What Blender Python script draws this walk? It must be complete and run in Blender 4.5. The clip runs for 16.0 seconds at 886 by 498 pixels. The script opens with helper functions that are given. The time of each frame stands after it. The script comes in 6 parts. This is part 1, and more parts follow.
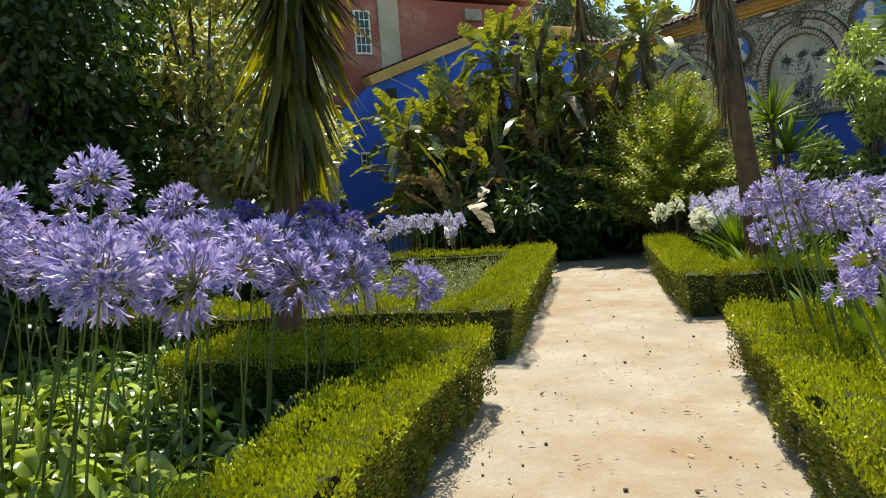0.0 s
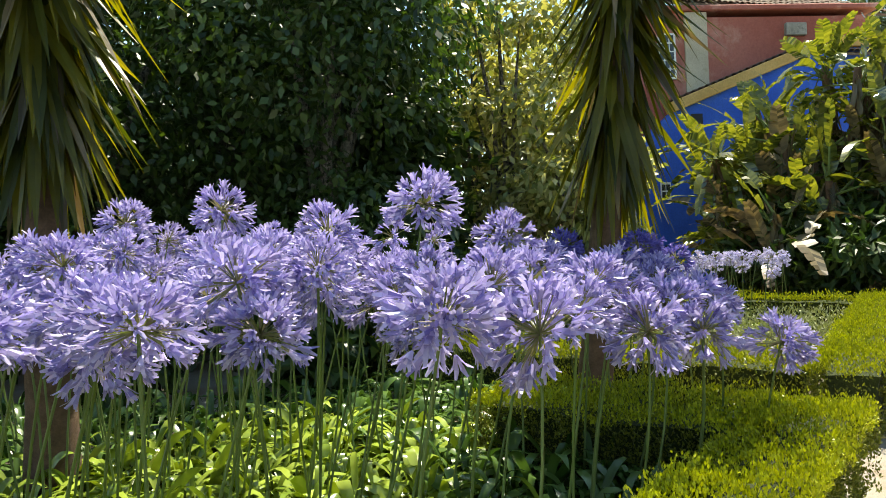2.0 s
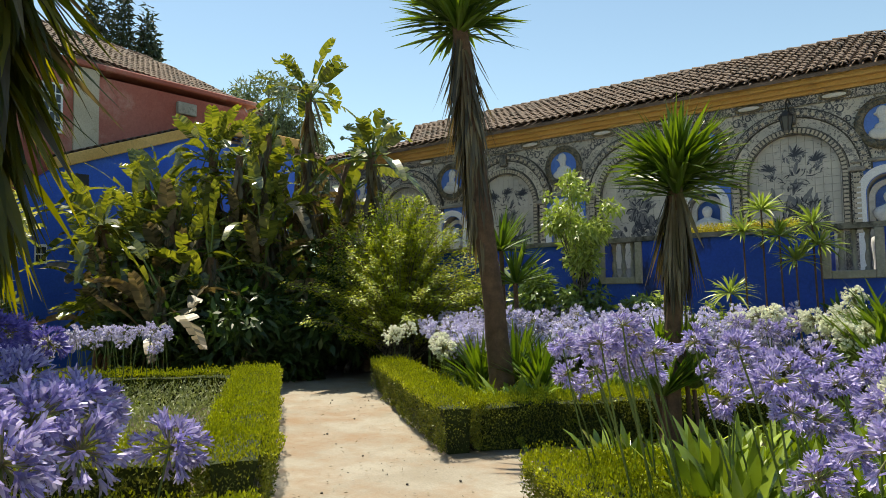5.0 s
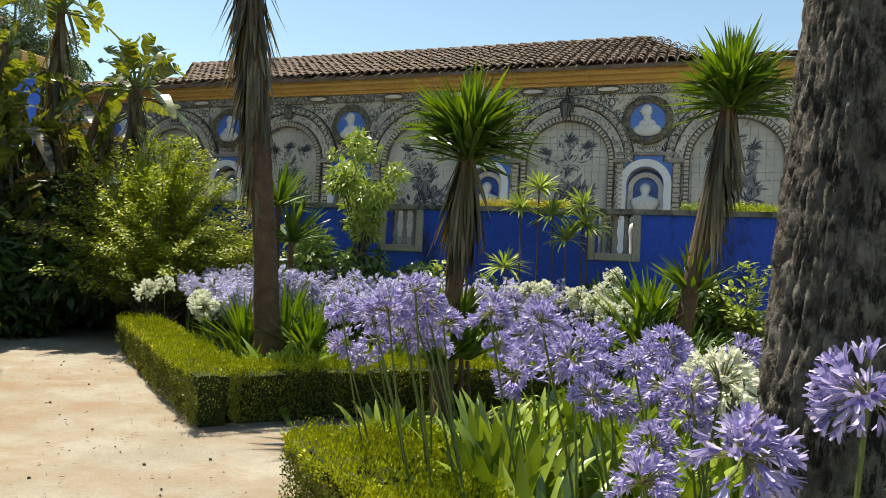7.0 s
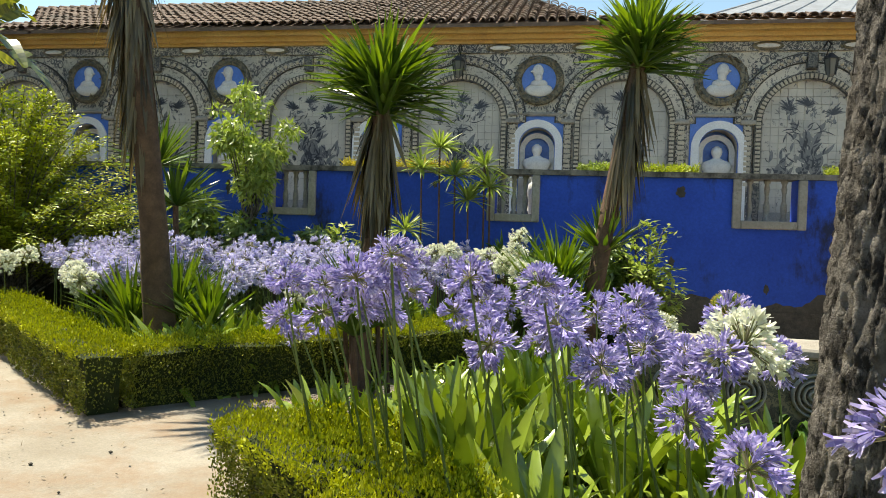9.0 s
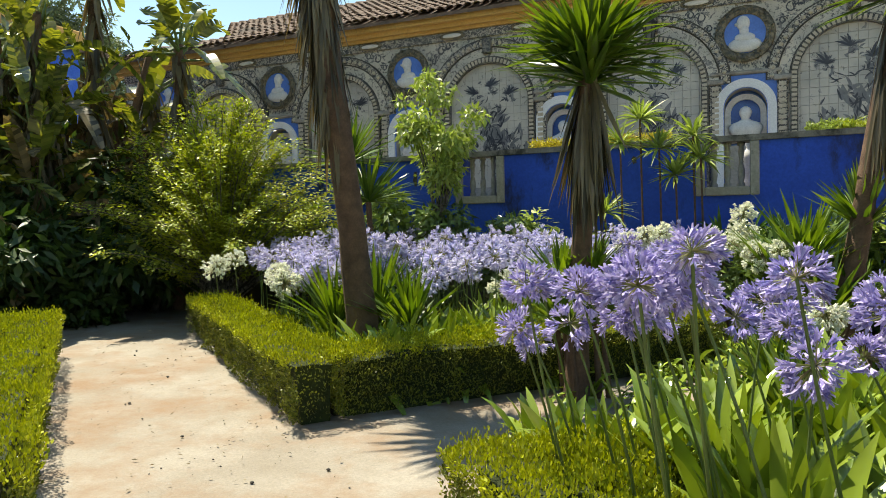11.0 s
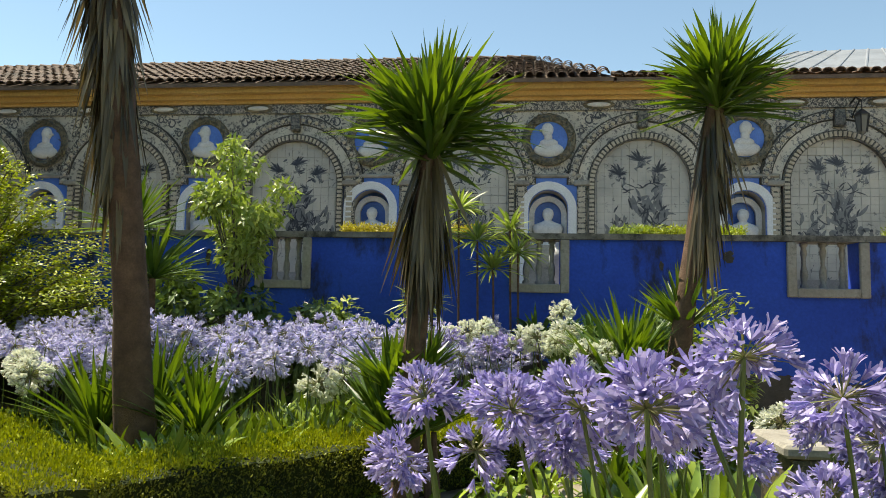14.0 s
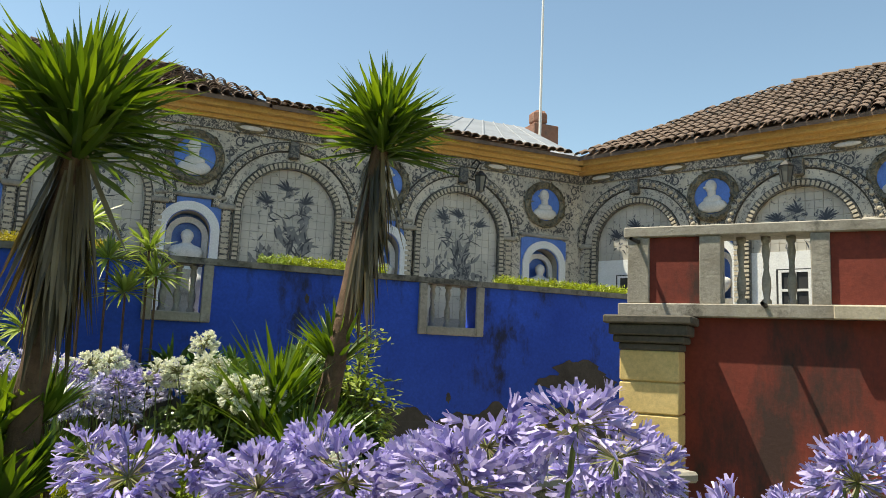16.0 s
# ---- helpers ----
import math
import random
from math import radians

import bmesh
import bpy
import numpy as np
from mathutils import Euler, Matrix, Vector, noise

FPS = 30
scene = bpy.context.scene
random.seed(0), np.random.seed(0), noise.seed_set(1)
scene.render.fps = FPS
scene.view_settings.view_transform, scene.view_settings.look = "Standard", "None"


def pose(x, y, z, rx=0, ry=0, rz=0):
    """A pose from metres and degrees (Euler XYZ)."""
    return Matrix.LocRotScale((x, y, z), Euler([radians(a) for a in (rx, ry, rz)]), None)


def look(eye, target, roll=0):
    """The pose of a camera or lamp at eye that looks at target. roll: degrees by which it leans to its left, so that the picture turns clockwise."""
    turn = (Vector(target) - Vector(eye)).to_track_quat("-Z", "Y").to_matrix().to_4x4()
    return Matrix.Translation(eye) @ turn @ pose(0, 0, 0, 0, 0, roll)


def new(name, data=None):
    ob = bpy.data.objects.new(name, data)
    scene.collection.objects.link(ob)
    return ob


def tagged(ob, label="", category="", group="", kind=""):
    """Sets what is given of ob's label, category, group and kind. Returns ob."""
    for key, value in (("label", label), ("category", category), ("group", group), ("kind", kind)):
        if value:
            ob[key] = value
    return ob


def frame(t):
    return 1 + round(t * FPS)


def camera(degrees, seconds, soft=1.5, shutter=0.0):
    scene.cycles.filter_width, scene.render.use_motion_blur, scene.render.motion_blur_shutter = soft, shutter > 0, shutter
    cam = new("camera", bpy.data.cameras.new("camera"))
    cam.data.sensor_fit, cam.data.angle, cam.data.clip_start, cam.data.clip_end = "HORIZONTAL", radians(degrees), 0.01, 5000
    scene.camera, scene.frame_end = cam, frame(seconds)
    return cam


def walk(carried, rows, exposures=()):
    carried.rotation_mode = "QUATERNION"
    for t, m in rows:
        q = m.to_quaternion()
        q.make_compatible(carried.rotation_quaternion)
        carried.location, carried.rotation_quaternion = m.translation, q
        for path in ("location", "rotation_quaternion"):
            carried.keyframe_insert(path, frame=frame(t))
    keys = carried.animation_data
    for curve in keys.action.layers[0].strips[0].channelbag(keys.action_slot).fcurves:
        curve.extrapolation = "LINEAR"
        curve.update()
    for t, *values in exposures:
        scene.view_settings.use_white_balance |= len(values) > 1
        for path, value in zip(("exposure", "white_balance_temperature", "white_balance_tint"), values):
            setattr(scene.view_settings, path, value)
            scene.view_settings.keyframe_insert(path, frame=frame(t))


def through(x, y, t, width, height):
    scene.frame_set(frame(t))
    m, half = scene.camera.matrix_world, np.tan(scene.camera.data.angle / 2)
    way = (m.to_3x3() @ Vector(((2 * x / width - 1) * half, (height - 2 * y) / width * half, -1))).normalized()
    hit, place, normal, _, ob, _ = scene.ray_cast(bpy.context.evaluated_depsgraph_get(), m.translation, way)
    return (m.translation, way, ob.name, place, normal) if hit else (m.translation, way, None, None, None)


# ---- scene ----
cam = camera(63.5, 16.0, 0.9)
PATH = [
    (0, (1.066, 1.226, 1.451), (-0.706, 2.142, 1.314), -4.2),
    (0.5, (0.831, 1.314, 1.419), (-1.052, 1.978, 1.312), -2.9),
    (1, (0.64, 1.362, 1.409), (-1.308, 1.805, 1.31), -2.0),
    (1.5, (0.503, 1.254, 1.44), (-1.477, 1.529, 1.413), -2.7),
    (2, (0.402, 1.136, 1.466), (-1.59, 1.32, 1.463), -2.5),
    (2.5, (0.249, 1.102, 1.476), (-1.735, 1.347, 1.521), -1.8),
    (3, (0.189, 1.107, 1.53), (-1.745, 1.59, 1.689), -1.4),
    (3.5, (0.098, 1.132, 1.572), (-1.708, 1.971, 1.752), -1.2),
    (4, (0.049, 1.097, 1.431), (-1.529, 2.309, 1.63), -1.9),
    (4.5, (-0.004, 1.168, 1.576), (-1.379, 2.612, 1.74), -1.6),
    (6.8, (-0.349, 1.848, 1.535), (-1.12, 3.693, 1.595), 2.5),
    (7, (-0.393, 1.836, 1.528), (-1.08, 3.713, 1.575), 3.0),
    (7.5, (-0.490, 1.895, 1.528), (-1.020, 3.823, 1.553), 2.4),
    (8, (-0.56, 1.968, 1.516), (-0.953, 3.928, 1.484), 1.7),
    (8.2, (-0.664, 1.973, 1.494), (-0.991, 3.946, 1.462), 2.2),
    (10.3, (-1.139, 2.379, 1.51), (-1.664, 4.307, 1.442), -1.3),
    (10.5, (-1.227, 2.42, 1.56), (-1.855, 4.317, 1.480), -1.3),
    (11, (-1.376, 2.637, 1.522), (-2.176, 4.468, 1.437), -1.4),
    (11.5, (-1.60, 2.775, 1.535), (-2.509, 4.554, 1.441), -1.9),
    (12, (-1.799, 2.864, 1.529), (-2.776, 4.607, 1.442), -2.4),
    (12.5, (-1.800, 3.078, 1.534), (-2.787, 4.818, 1.494), -1.4),
    (13, (-1.879, 3.278, 1.543), (-2.686, 5.107, 1.592), -0.4),
    (13.5, (-1.867, 3.288, 1.551), (-2.412, 5.212, 1.607), 0.7),
    (14, (-1.900, 3.350, 1.491), (-2.130, 5.330, 1.659), 1.2),
    (14.5, (-2.036, 3.485, 1.515), (-2.061, 5.472, 1.743), 2.4),
    (15, (-2.040, 3.510, 1.556), (-1.782, 5.478, 1.803), 1.7),
    (15.5, (-2.157, 3.608, 1.52), (-1.626, 5.52, 1.764), 1.9),
    (16, (-2.166, 3.678, 1.527), (-1.396, 5.503, 1.807), 2.5),
]
walk(cam, [(t, look(eye, target, roll)) for t, eye, target, roll in PATH], [(t, e + 0.1, 7250, 5) for t, e in ((0.0, 0.68), (1.0, 0.95), (1.8, 1.1), (2.5, 1.05), (3.0, 1.0), (3.5, 0.66), (4.3, 0.5), (7.0, 0.6), (8.2, 0.75), (10.3, 0.8), (11.0, 0.75), (12.5, 0.75), (13.5, 0.62), (14.5, 0.6), (16.0, 0.6))])

# ---- world, sun, exposure ----
SUN_AZ, SUN_EL = (-0.91, 0.41), radians(65)
world = bpy.data.worlds.new("sky_world")
scene.world = world
world.use_nodes = True
wn = world.node_tree.nodes
sky = wn.new("ShaderNodeTexSky")
sky.sky_type = "NISHITA"
sky.sun_disc = False
sky.sun_elevation = SUN_EL
sky.sun_rotation = math.atan2(SUN_AZ[0], SUN_AZ[1])
sky.air_density, sky.dust_density, sky.ozone_density = 1.0, 0.1, 0.15
wn["Background"].inputs["Strength"].default_value = 0.12
haze = wn.new("ShaderNodeMix")
haze.data_type, haze.blend_type = "RGBA", "MULTIPLY"
haze.inputs[0].default_value, haze.inputs[7].default_value = 1.0, (0.98, 1.03, 1.0, 1)
world.node_tree.links.new(sky.outputs[0], haze.inputs[6])
world.node_tree.links.new(haze.outputs[2], wn["Background"].inputs["Color"])
sun = new("sun", bpy.data.lights.new("sun", "SUN"))
sun.data.energy, sun.data.angle, sun.data.color = 5.0, radians(0.5), (1.0, 0.94, 0.84)
hx, hy = Vector(SUN_AZ).normalized()
sdir = Vector((hx * math.cos(SUN_EL), hy * math.cos(SUN_EL), math.sin(SUN_EL)))
sun.matrix_world = look(sdir * 50, (0, 0, 0))


# ---- materials ----
def material(name, rough=0.7, metal=0.0):
    m = bpy.data.materials.new(name)
    m.use_nodes = True
    b = m.node_tree.nodes["Principled BSDF"]
    b.inputs["Roughness"].default_value, b.inputs["Metallic"].default_value = rough, metal
    return m, m.node_tree.nodes, m.node_tree.links, b


def ramp(nodes, stops):
    r = nodes.new("ShaderNodeValToRGB")
    while len(r.color_ramp.elements) < len(stops):
        r.color_ramp.elements.new(0.5)
    for e, (p, c) in zip(r.color_ramp.elements, stops):
        e.position, e.color = p, (*c, 1)
    return r


def noise_tex(nodes, links, scale, detail=6, rough=0.6, coord="Object"):
    tc = nodes.new("ShaderNodeTexCoord")
    n = nodes.new("ShaderNodeTexNoise")
    n.inputs["Scale"].default_value, n.inputs["Detail"].default_value, n.inputs["Roughness"].default_value = scale, detail, rough
    links.new(tc.outputs[coord], n.inputs["Vector"])
    return n


def mixed(nodes, links, fac, a, b, mode="MIX"):
    m = nodes.new("ShaderNodeMix")
    m.data_type, m.blend_type = "RGBA", mode
    for sock, v in ((m.inputs[0], fac), (m.inputs[6], a), (m.inputs[7], b)):
        if isinstance(v, (int, float)):
            sock.default_value = v
        elif isinstance(v, tuple):
            sock.default_value = (*v, 1)
        else:
            links.new(v, sock)
    return m.outputs[2]


def bump(nodes, links, b, height, strength, distance):
    bp = nodes.new("ShaderNodeBump")
    bp.inputs["Strength"].default_value, bp.inputs["Distance"].default_value = strength, distance
    links.new(height, bp.inputs["Height"])
    links.new(bp.outputs[0], b.inputs["Normal"])


def surface(name, c1, c2, scale, fine, rough=0.85, depth=0.01, stain=None, stain_scale=0.7, stain_at=(0.52, 0.68), strength=0.6, run=1.0):
    """Mottled mineral or wood surface: two colours at a coarse scale, fine grain, relief, and stains of a third colour."""
    m, n, l, b = material(name, rough)
    a, f = noise_tex(n, l, scale), noise_tex(n, l, fine, 8, 0.7)
    r = ramp(n, [(0.3, c1), (0.7, c2)])
    l.new(a.outputs[0], r.inputs[0])
    g = ramp(n, [(0.25, (0.72, 0.72, 0.72)), (0.75, (1.15, 1.15, 1.15))])
    l.new(f.outputs[0], g.inputs[0])
    col = mixed(n, l, 1.0, r.outputs[0], g.outputs[0], "MULTIPLY")
    if stain:
        s = noise_tex(n, l, stain_scale, 9, 0.72)
        if run != 1.0:
            mp = n.new("ShaderNodeMapping")
            mp.inputs["Scale"].default_value = (1, 1, run)
            l.new(s.inputs["Vector"].links[0].from_socket, mp.inputs["Vector"])
            l.new(mp.outputs[0], s.inputs["Vector"])
        k = ramp(n, [(stain_at[0], (0, 0, 0)), (stain_at[1], (1, 1, 1))])
        l.new(s.outputs[0], k.inputs[0])
        col = mixed(n, l, k.outputs[0], col, stain)
    l.new(col, b.inputs["Base Color"])
    bump(n, l, b, f.outputs[0], strength, depth)
    return m


def leafy(name, dark, light, rough=0.45, through=0.35, glow=(1.0, 1.1, 0.5), spec=0.5):
    """Leaf: colour varied from leaf to leaf, light passing through the blade."""
    m, n, l, b = material(name, rough)
    geo = n.new("ShaderNodeNewGeometry")
    r = ramp(n, [(0.0, dark), (1.0, light)])
    l.new(geo.outputs["Random Per Island"], r.inputs[0])
    t = noise_tex(n, l, 3.0, 4)
    g = ramp(n, [(0.3, (0.75, 0.75, 0.75)), (0.7, (1.2, 1.2, 1.2))])
    l.new(t.outputs[0], g.inputs[0])
    col = mixed(n, l, 1.0, r.outputs[0], g.outputs[0], "MULTIPLY")
    l.new(col, b.inputs["Base Color"])
    b.inputs["Specular IOR Level"].default_value = spec
    tr = n.new("ShaderNodeBsdfTranslucent")
    l.new(mixed(n, l, 1.0, col, glow, "MULTIPLY"), tr.inputs["Color"])
    mx = n.new("ShaderNodeMixShader")
    mx.inputs[0].default_value = through
    l.new(b.outputs[0], mx.inputs[1])
    l.new(tr.outputs[0], mx.inputs[2])
    l.new(mx.outputs[0], n["Material Output"].inputs["Surface"])
    return m


M = {}
M["path"] = surface("sandy_path", (0.265, 0.23, 0.178), (0.375, 0.34, 0.282), 1.3, 60, 0.95, 0.012, (0.26, 0.18, 0.115), 0.9, (0.46, 0.64))
M["soil"] = surface("garden_soil", (0.05, 0.038, 0.025), (0.10, 0.075, 0.05), 2.0, 30, 0.95, 0.02)
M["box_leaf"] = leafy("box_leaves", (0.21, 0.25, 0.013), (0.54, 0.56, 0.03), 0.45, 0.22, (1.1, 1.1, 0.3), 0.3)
# older side leaves, with the shade of the hedge faces put into the green
M["box_shaded"] = leafy("shaded_old_box_leaves", (0.075, 0.10, 0.014), (0.24, 0.26, 0.034), 0.45, 0.15, (1.1, 1.1, 0.3), 0.3)
M["box_core"] = surface("shaded_hedge_inside", (0.016, 0.026, 0.005), (0.045, 0.06, 0.01), 6, 40, 1.0, 0.03)
M["strap"] = leafy("strap_leaves", (0.12, 0.20, 0.022), (0.34, 0.43, 0.06), 0.2, 0.16, (1.1, 1.1, 0.3), 0.8)
# darker copy of strap for clumps set as shaded; also clivia and cactus body
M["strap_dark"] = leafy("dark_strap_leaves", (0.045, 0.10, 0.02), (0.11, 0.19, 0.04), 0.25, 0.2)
M["stem"] = leafy("flower_stems", (0.10, 0.15, 0.04), (0.16, 0.22, 0.06), 0.5, 0.1)
M["petal"] = leafy("blue_petals", (0.23, 0.195, 0.51), (0.71, 0.63, 0.90), 0.42, 0.28, (0.95, 0.95, 1.05), 0.4)
M["petal_shaded"] = leafy("shaded_blue_petals", (0.10, 0.09, 0.38), (0.22, 0.19, 0.58), 0.5, 0.3, (1, 0.95, 1.1), 0.3)
M["petal_pale"] = leafy("pale_lilac_petals", (0.42, 0.40, 0.68), (0.80, 0.77, 0.93), 0.5, 0.35, (1, 1, 1), 0.3)
M["petal_white"] = leafy("white_petals", (0.74, 0.76, 0.62), (0.90, 0.91, 0.82), 0.5, 0.35, (1, 1, 0.9), 0.3)
M["pedicel"] = leafy("flower_stalks", (0.17, 0.21, 0.06), (0.27, 0.21, 0.16), 0.5, 0.25)
M["yucca"] = leafy("yucca_leaves", (0.05, 0.105, 0.015), (0.16, 0.25, 0.035), 0.33, 0.35, (1.3, 1.2, 0.25))
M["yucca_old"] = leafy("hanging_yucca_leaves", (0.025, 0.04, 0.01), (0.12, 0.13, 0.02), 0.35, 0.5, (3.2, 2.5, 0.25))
M["yucca_dead"] = leafy("dead_yucca_leaves", (0.045, 0.04, 0.02), (0.25, 0.20, 0.11), 0.45, 0.2, (1.2, 1.0, 0.5))
M["yucca_bark"] = surface("yucca_trunk", (0.085, 0.05, 0.031), (0.19, 0.115, 0.07), 9, 60, 0.9, 0.02)
M["bark"] = surface("tree_bark", (0.11, 0.096, 0.08), (0.40, 0.365, 0.32), 18, 70, 0.95, 0.05, (0.035, 0.03, 0.025), 24, (0.48, 0.58), 1.0, 0.45)
M["dark_leaf"] = leafy("dark_tree_leaves", (0.02, 0.05, 0.013), (0.075, 0.125, 0.03), 0.4, 0.3, (1.3, 1.4, 0.4), 0.5)
M["mid_leaf"] = leafy("shrub_leaves", (0.22, 0.29, 0.03), (0.50, 0.54, 0.06), 0.45, 0.35, (1.1, 1.1, 0.3))
M["pale_leaf"] = leafy("sapling_leaves", (0.20, 0.27, 0.05), (0.48, 0.54, 0.15), 0.4, 0.35)
M["sage"] = leafy("pale_bedding_leaves", (0.20, 0.23, 0.10), (0.38, 0.40, 0.22), 0.6, 0.25)
M["banana"] = leafy("broad_leaves", (0.045, 0.075, 0.018), (0.23, 0.255, 0.055), 0.22, 0.38, (1.5, 1.35, 0.35), 0.8)
M["laurel"] = leafy("glossy_bush_leaves", (0.06, 0.11, 0.025), (0.20, 0.28, 0.07), 0.28, 0.25, (1.1, 1.1, 0.4), 0.7)
M["conifer"] = leafy("conifer_needles", (0.018, 0.035, 0.015), (0.04, 0.065, 0.025), 0.6, 0.1)
M["far_leaf"] = leafy("far_tree_leaves", (0.10, 0.14, 0.07), (0.22, 0.27, 0.14), 0.6, 0.2)
M["autumn_leaf"] = leafy("thin_tree_leaves", (0.14, 0.19, 0.05), (0.58, 0.57, 0.30), 0.28, 0.45, (1.2, 1.1, 0.4))
M["blue"] = surface("blue_limewash", (0.010, 0.055, 0.40), (0.022, 0.095, 0.58), 0.9, 25, 0.8, 0.004, (0.014, 0.022, 0.07), 1.5, (0.54, 0.66), 0.6, 0.45)
M["red"] = surface("red_limewash", (0.15, 0.026, 0.016), (0.25, 0.048, 0.03), 0.8, 22, 0.85, 0.004, (0.05, 0.025, 0.02), 1.1, (0.49, 0.62), 0.6, 0.35)
M["house_red"] = surface("faded_red_limewash", (0.33, 0.085, 0.06), (0.42, 0.15, 0.115), 0.5, 18, 0.85, 0.004, (0.5, 0.27, 0.22), 0.6, (0.52, 0.66))
M["yellow"] = surface("ochre_limewash", (0.56, 0.33, 0.09), (0.70, 0.45, 0.16), 1.0, 25, 0.85, 0.004, (0.30, 0.20, 0.10), 1.6, (0.60, 0.75))
M["pillar"] = surface("yellow_pillar_paint", (0.62, 0.45, 0.17), (0.78, 0.60, 0.28), 1.5, 25, 0.8, 0.004, (0.36, 0.27, 0.14), 2.0, (0.62, 0.75))
M["stone"] = surface("grey_limestone", (0.26, 0.235, 0.195), (0.43, 0.40, 0.34), 2.4, 30, 0.9, 0.01, (0.07, 0.065, 0.055), 2.2, (0.55, 0.70))
M["marble"] = surface("white_marble", (0.62, 0.60, 0.56), (0.78, 0.76, 0.72), 4, 40, 0.6, 0.004, (0.36, 0.34, 0.30), 5, (0.60, 0.75))
M["roof"] = surface("clay_roof_tiles", (0.12, 0.078, 0.055), (0.24, 0.17, 0.125), 3.0, 30, 0.9, 0.01, (0.08, 0.065, 0.05), 1.4, (0.5, 0.66))
M["pale_stone"] = surface("pale_quoin", (0.46, 0.40, 0.30), (0.58, 0.51, 0.39), 1.2, 25, 0.9, 0.006, (0.30, 0.24, 0.16), 1.4, (0.58, 0.74))
M["med_blue"] = surface("blue_glaze", (0.06, 0.16, 0.55), (0.10, 0.23, 0.66), 4, 40, 0.35, 0.002)
M["white"] = surface("white_paint", (0.74, 0.74, 0.72), (0.82, 0.82, 0.80), 4, 40, 0.5, 0.002)


# ---- mesh helpers ----
def raw(name, verts, faces, mat, parent=None, label="", smooth=False):
    me = bpy.data.meshes.new(name)
    me.from_pydata([tuple(v) for v in verts], [], [tuple(f) for f in faces])
    me.materials.append(mat)
    if smooth:
        me.polygons.foreach_set("use_smooth", [True] * len(me.polygons))
    ob = new(name, me)
    ob.parent = parent
    return tagged(ob, label)


def part(name, bm, mat, parent=None, label="", smooth=False):
    me = bpy.data.meshes.new(name)
    bm.to_mesh(me)
    bm.free()
    me.materials.append(mat)
    if smooth:
        me.polygons.foreach_set("use_smooth", [True] * len(me.polygons))
    ob = new(name, me)
    ob.parent = parent
    return tagged(ob, label)


def empty(name, m, label, category, group="", kind=""):
    ob = new(name)
    ob.empty_display_size = 0.1
    ob.matrix_world = m
    return tagged(ob, label, category, group, kind)


def unit(a):
    return a / np.maximum(np.linalg.norm(a, axis=-1, keepdims=True), 1e-9)


def blades(P, D, U, L, W, droop, segs, profile, fold=0.0):
    """Many tapered blades in one go: start, direction, facing, length, width, fall by weight. profile(s): width along it."""
    P, D, U = np.atleast_2d(P).astype(float), unit(np.atleast_2d(D).astype(float)), np.atleast_2d(U).astype(float)
    n = len(P)
    L, W, droop = (np.broadcast_to(np.asarray(v, float), (n,)) for v in (L, W, droop))
    side = np.cross(D, U)
    side = unit(np.where(np.linalg.norm(side, axis=1, keepdims=True) < 1e-4, np.array([[1.0, 0, 0]]), side))
    up = unit(np.cross(side, D))
    rows = []
    for k in range(segs + 1):
        s = k / segs
        c = P + D * (L * s)[:, None]
        c[:, 2] -= droop * L * s * s
        h = (W * profile(s) * 0.5)[:, None]
        lift = up * h * fold
        rows += [c - side * h + lift, c + side * h + lift] if not fold else [c - side * h + lift, c, c + side * h + lift]
    per = len(rows)
    V = np.stack(rows, 1).reshape(-1, 3)
    w = 3 if fold else 2
    quads = [(k * w + j, k * w + j + 1, (k + 1) * w + j + 1, (k + 1) * w + j) for k in range(segs) for j in range(w - 1)]
    F = (np.arange(n)[:, None, None] * per + np.array(quads)[None]).reshape(-1, 4)
    return V, F


def leaflets(P, D, U, L, W, droop):
    """Many small pointed leaves, one lozenge each."""
    D, U = unit(D), np.asarray(U, float)
    side = unit(np.cross(D, U) + 1e-6)
    n = len(P)
    L, W, droop = (np.broadcast_to(np.asarray(v, float), (n,)) for v in (L, W, droop))
    mid, tip = P + D * (L * 0.45)[:, None], P + D * L[:, None]
    mid[:, 2] -= 0.2 * droop * L
    tip[:, 2] -= droop * L
    h = side * (W * 0.55)[:, None]
    V = np.stack([P, mid + h, tip, mid - h], 1).reshape(-1, 3)
    return V, np.arange(4 * n).reshape(-1, 4)


def join(*sets):
    V, F, o = [], [], 0
    for v, f in sets:
        V.append(v)
        F += (np.asarray(f) + o).tolist()
        o += len(v)
    return np.concatenate(V), F


def tube(pts, radii, sides=8):
    """A tapered round limb along points."""
    pts = [Vector(p) for p in pts]
    V, F = [], []
    for i, p in enumerate(pts):
        a = (pts[min(i + 1, len(pts) - 1)] - pts[max(i - 1, 0)]).normalized()
        x = a.orthogonal().normalized() if abs(a.z) < 0.99 else Vector((1, 0, 0))
        x = (x - a * x.dot(a)).normalized()
        y = a.cross(x)
        for k in range(sides):
            w = 2 * math.pi * k / sides
            V.append(tuple(p + (x * math.cos(w) + y * math.sin(w)) * radii[i]))
    for i in range(len(pts) - 1):
        for k in range(sides):
            F.append((i * sides + k, i * sides + (k + 1) % sides, (i + 1) * sides + (k + 1) % sides, (i + 1) * sides + k))
    return np.array(V), F


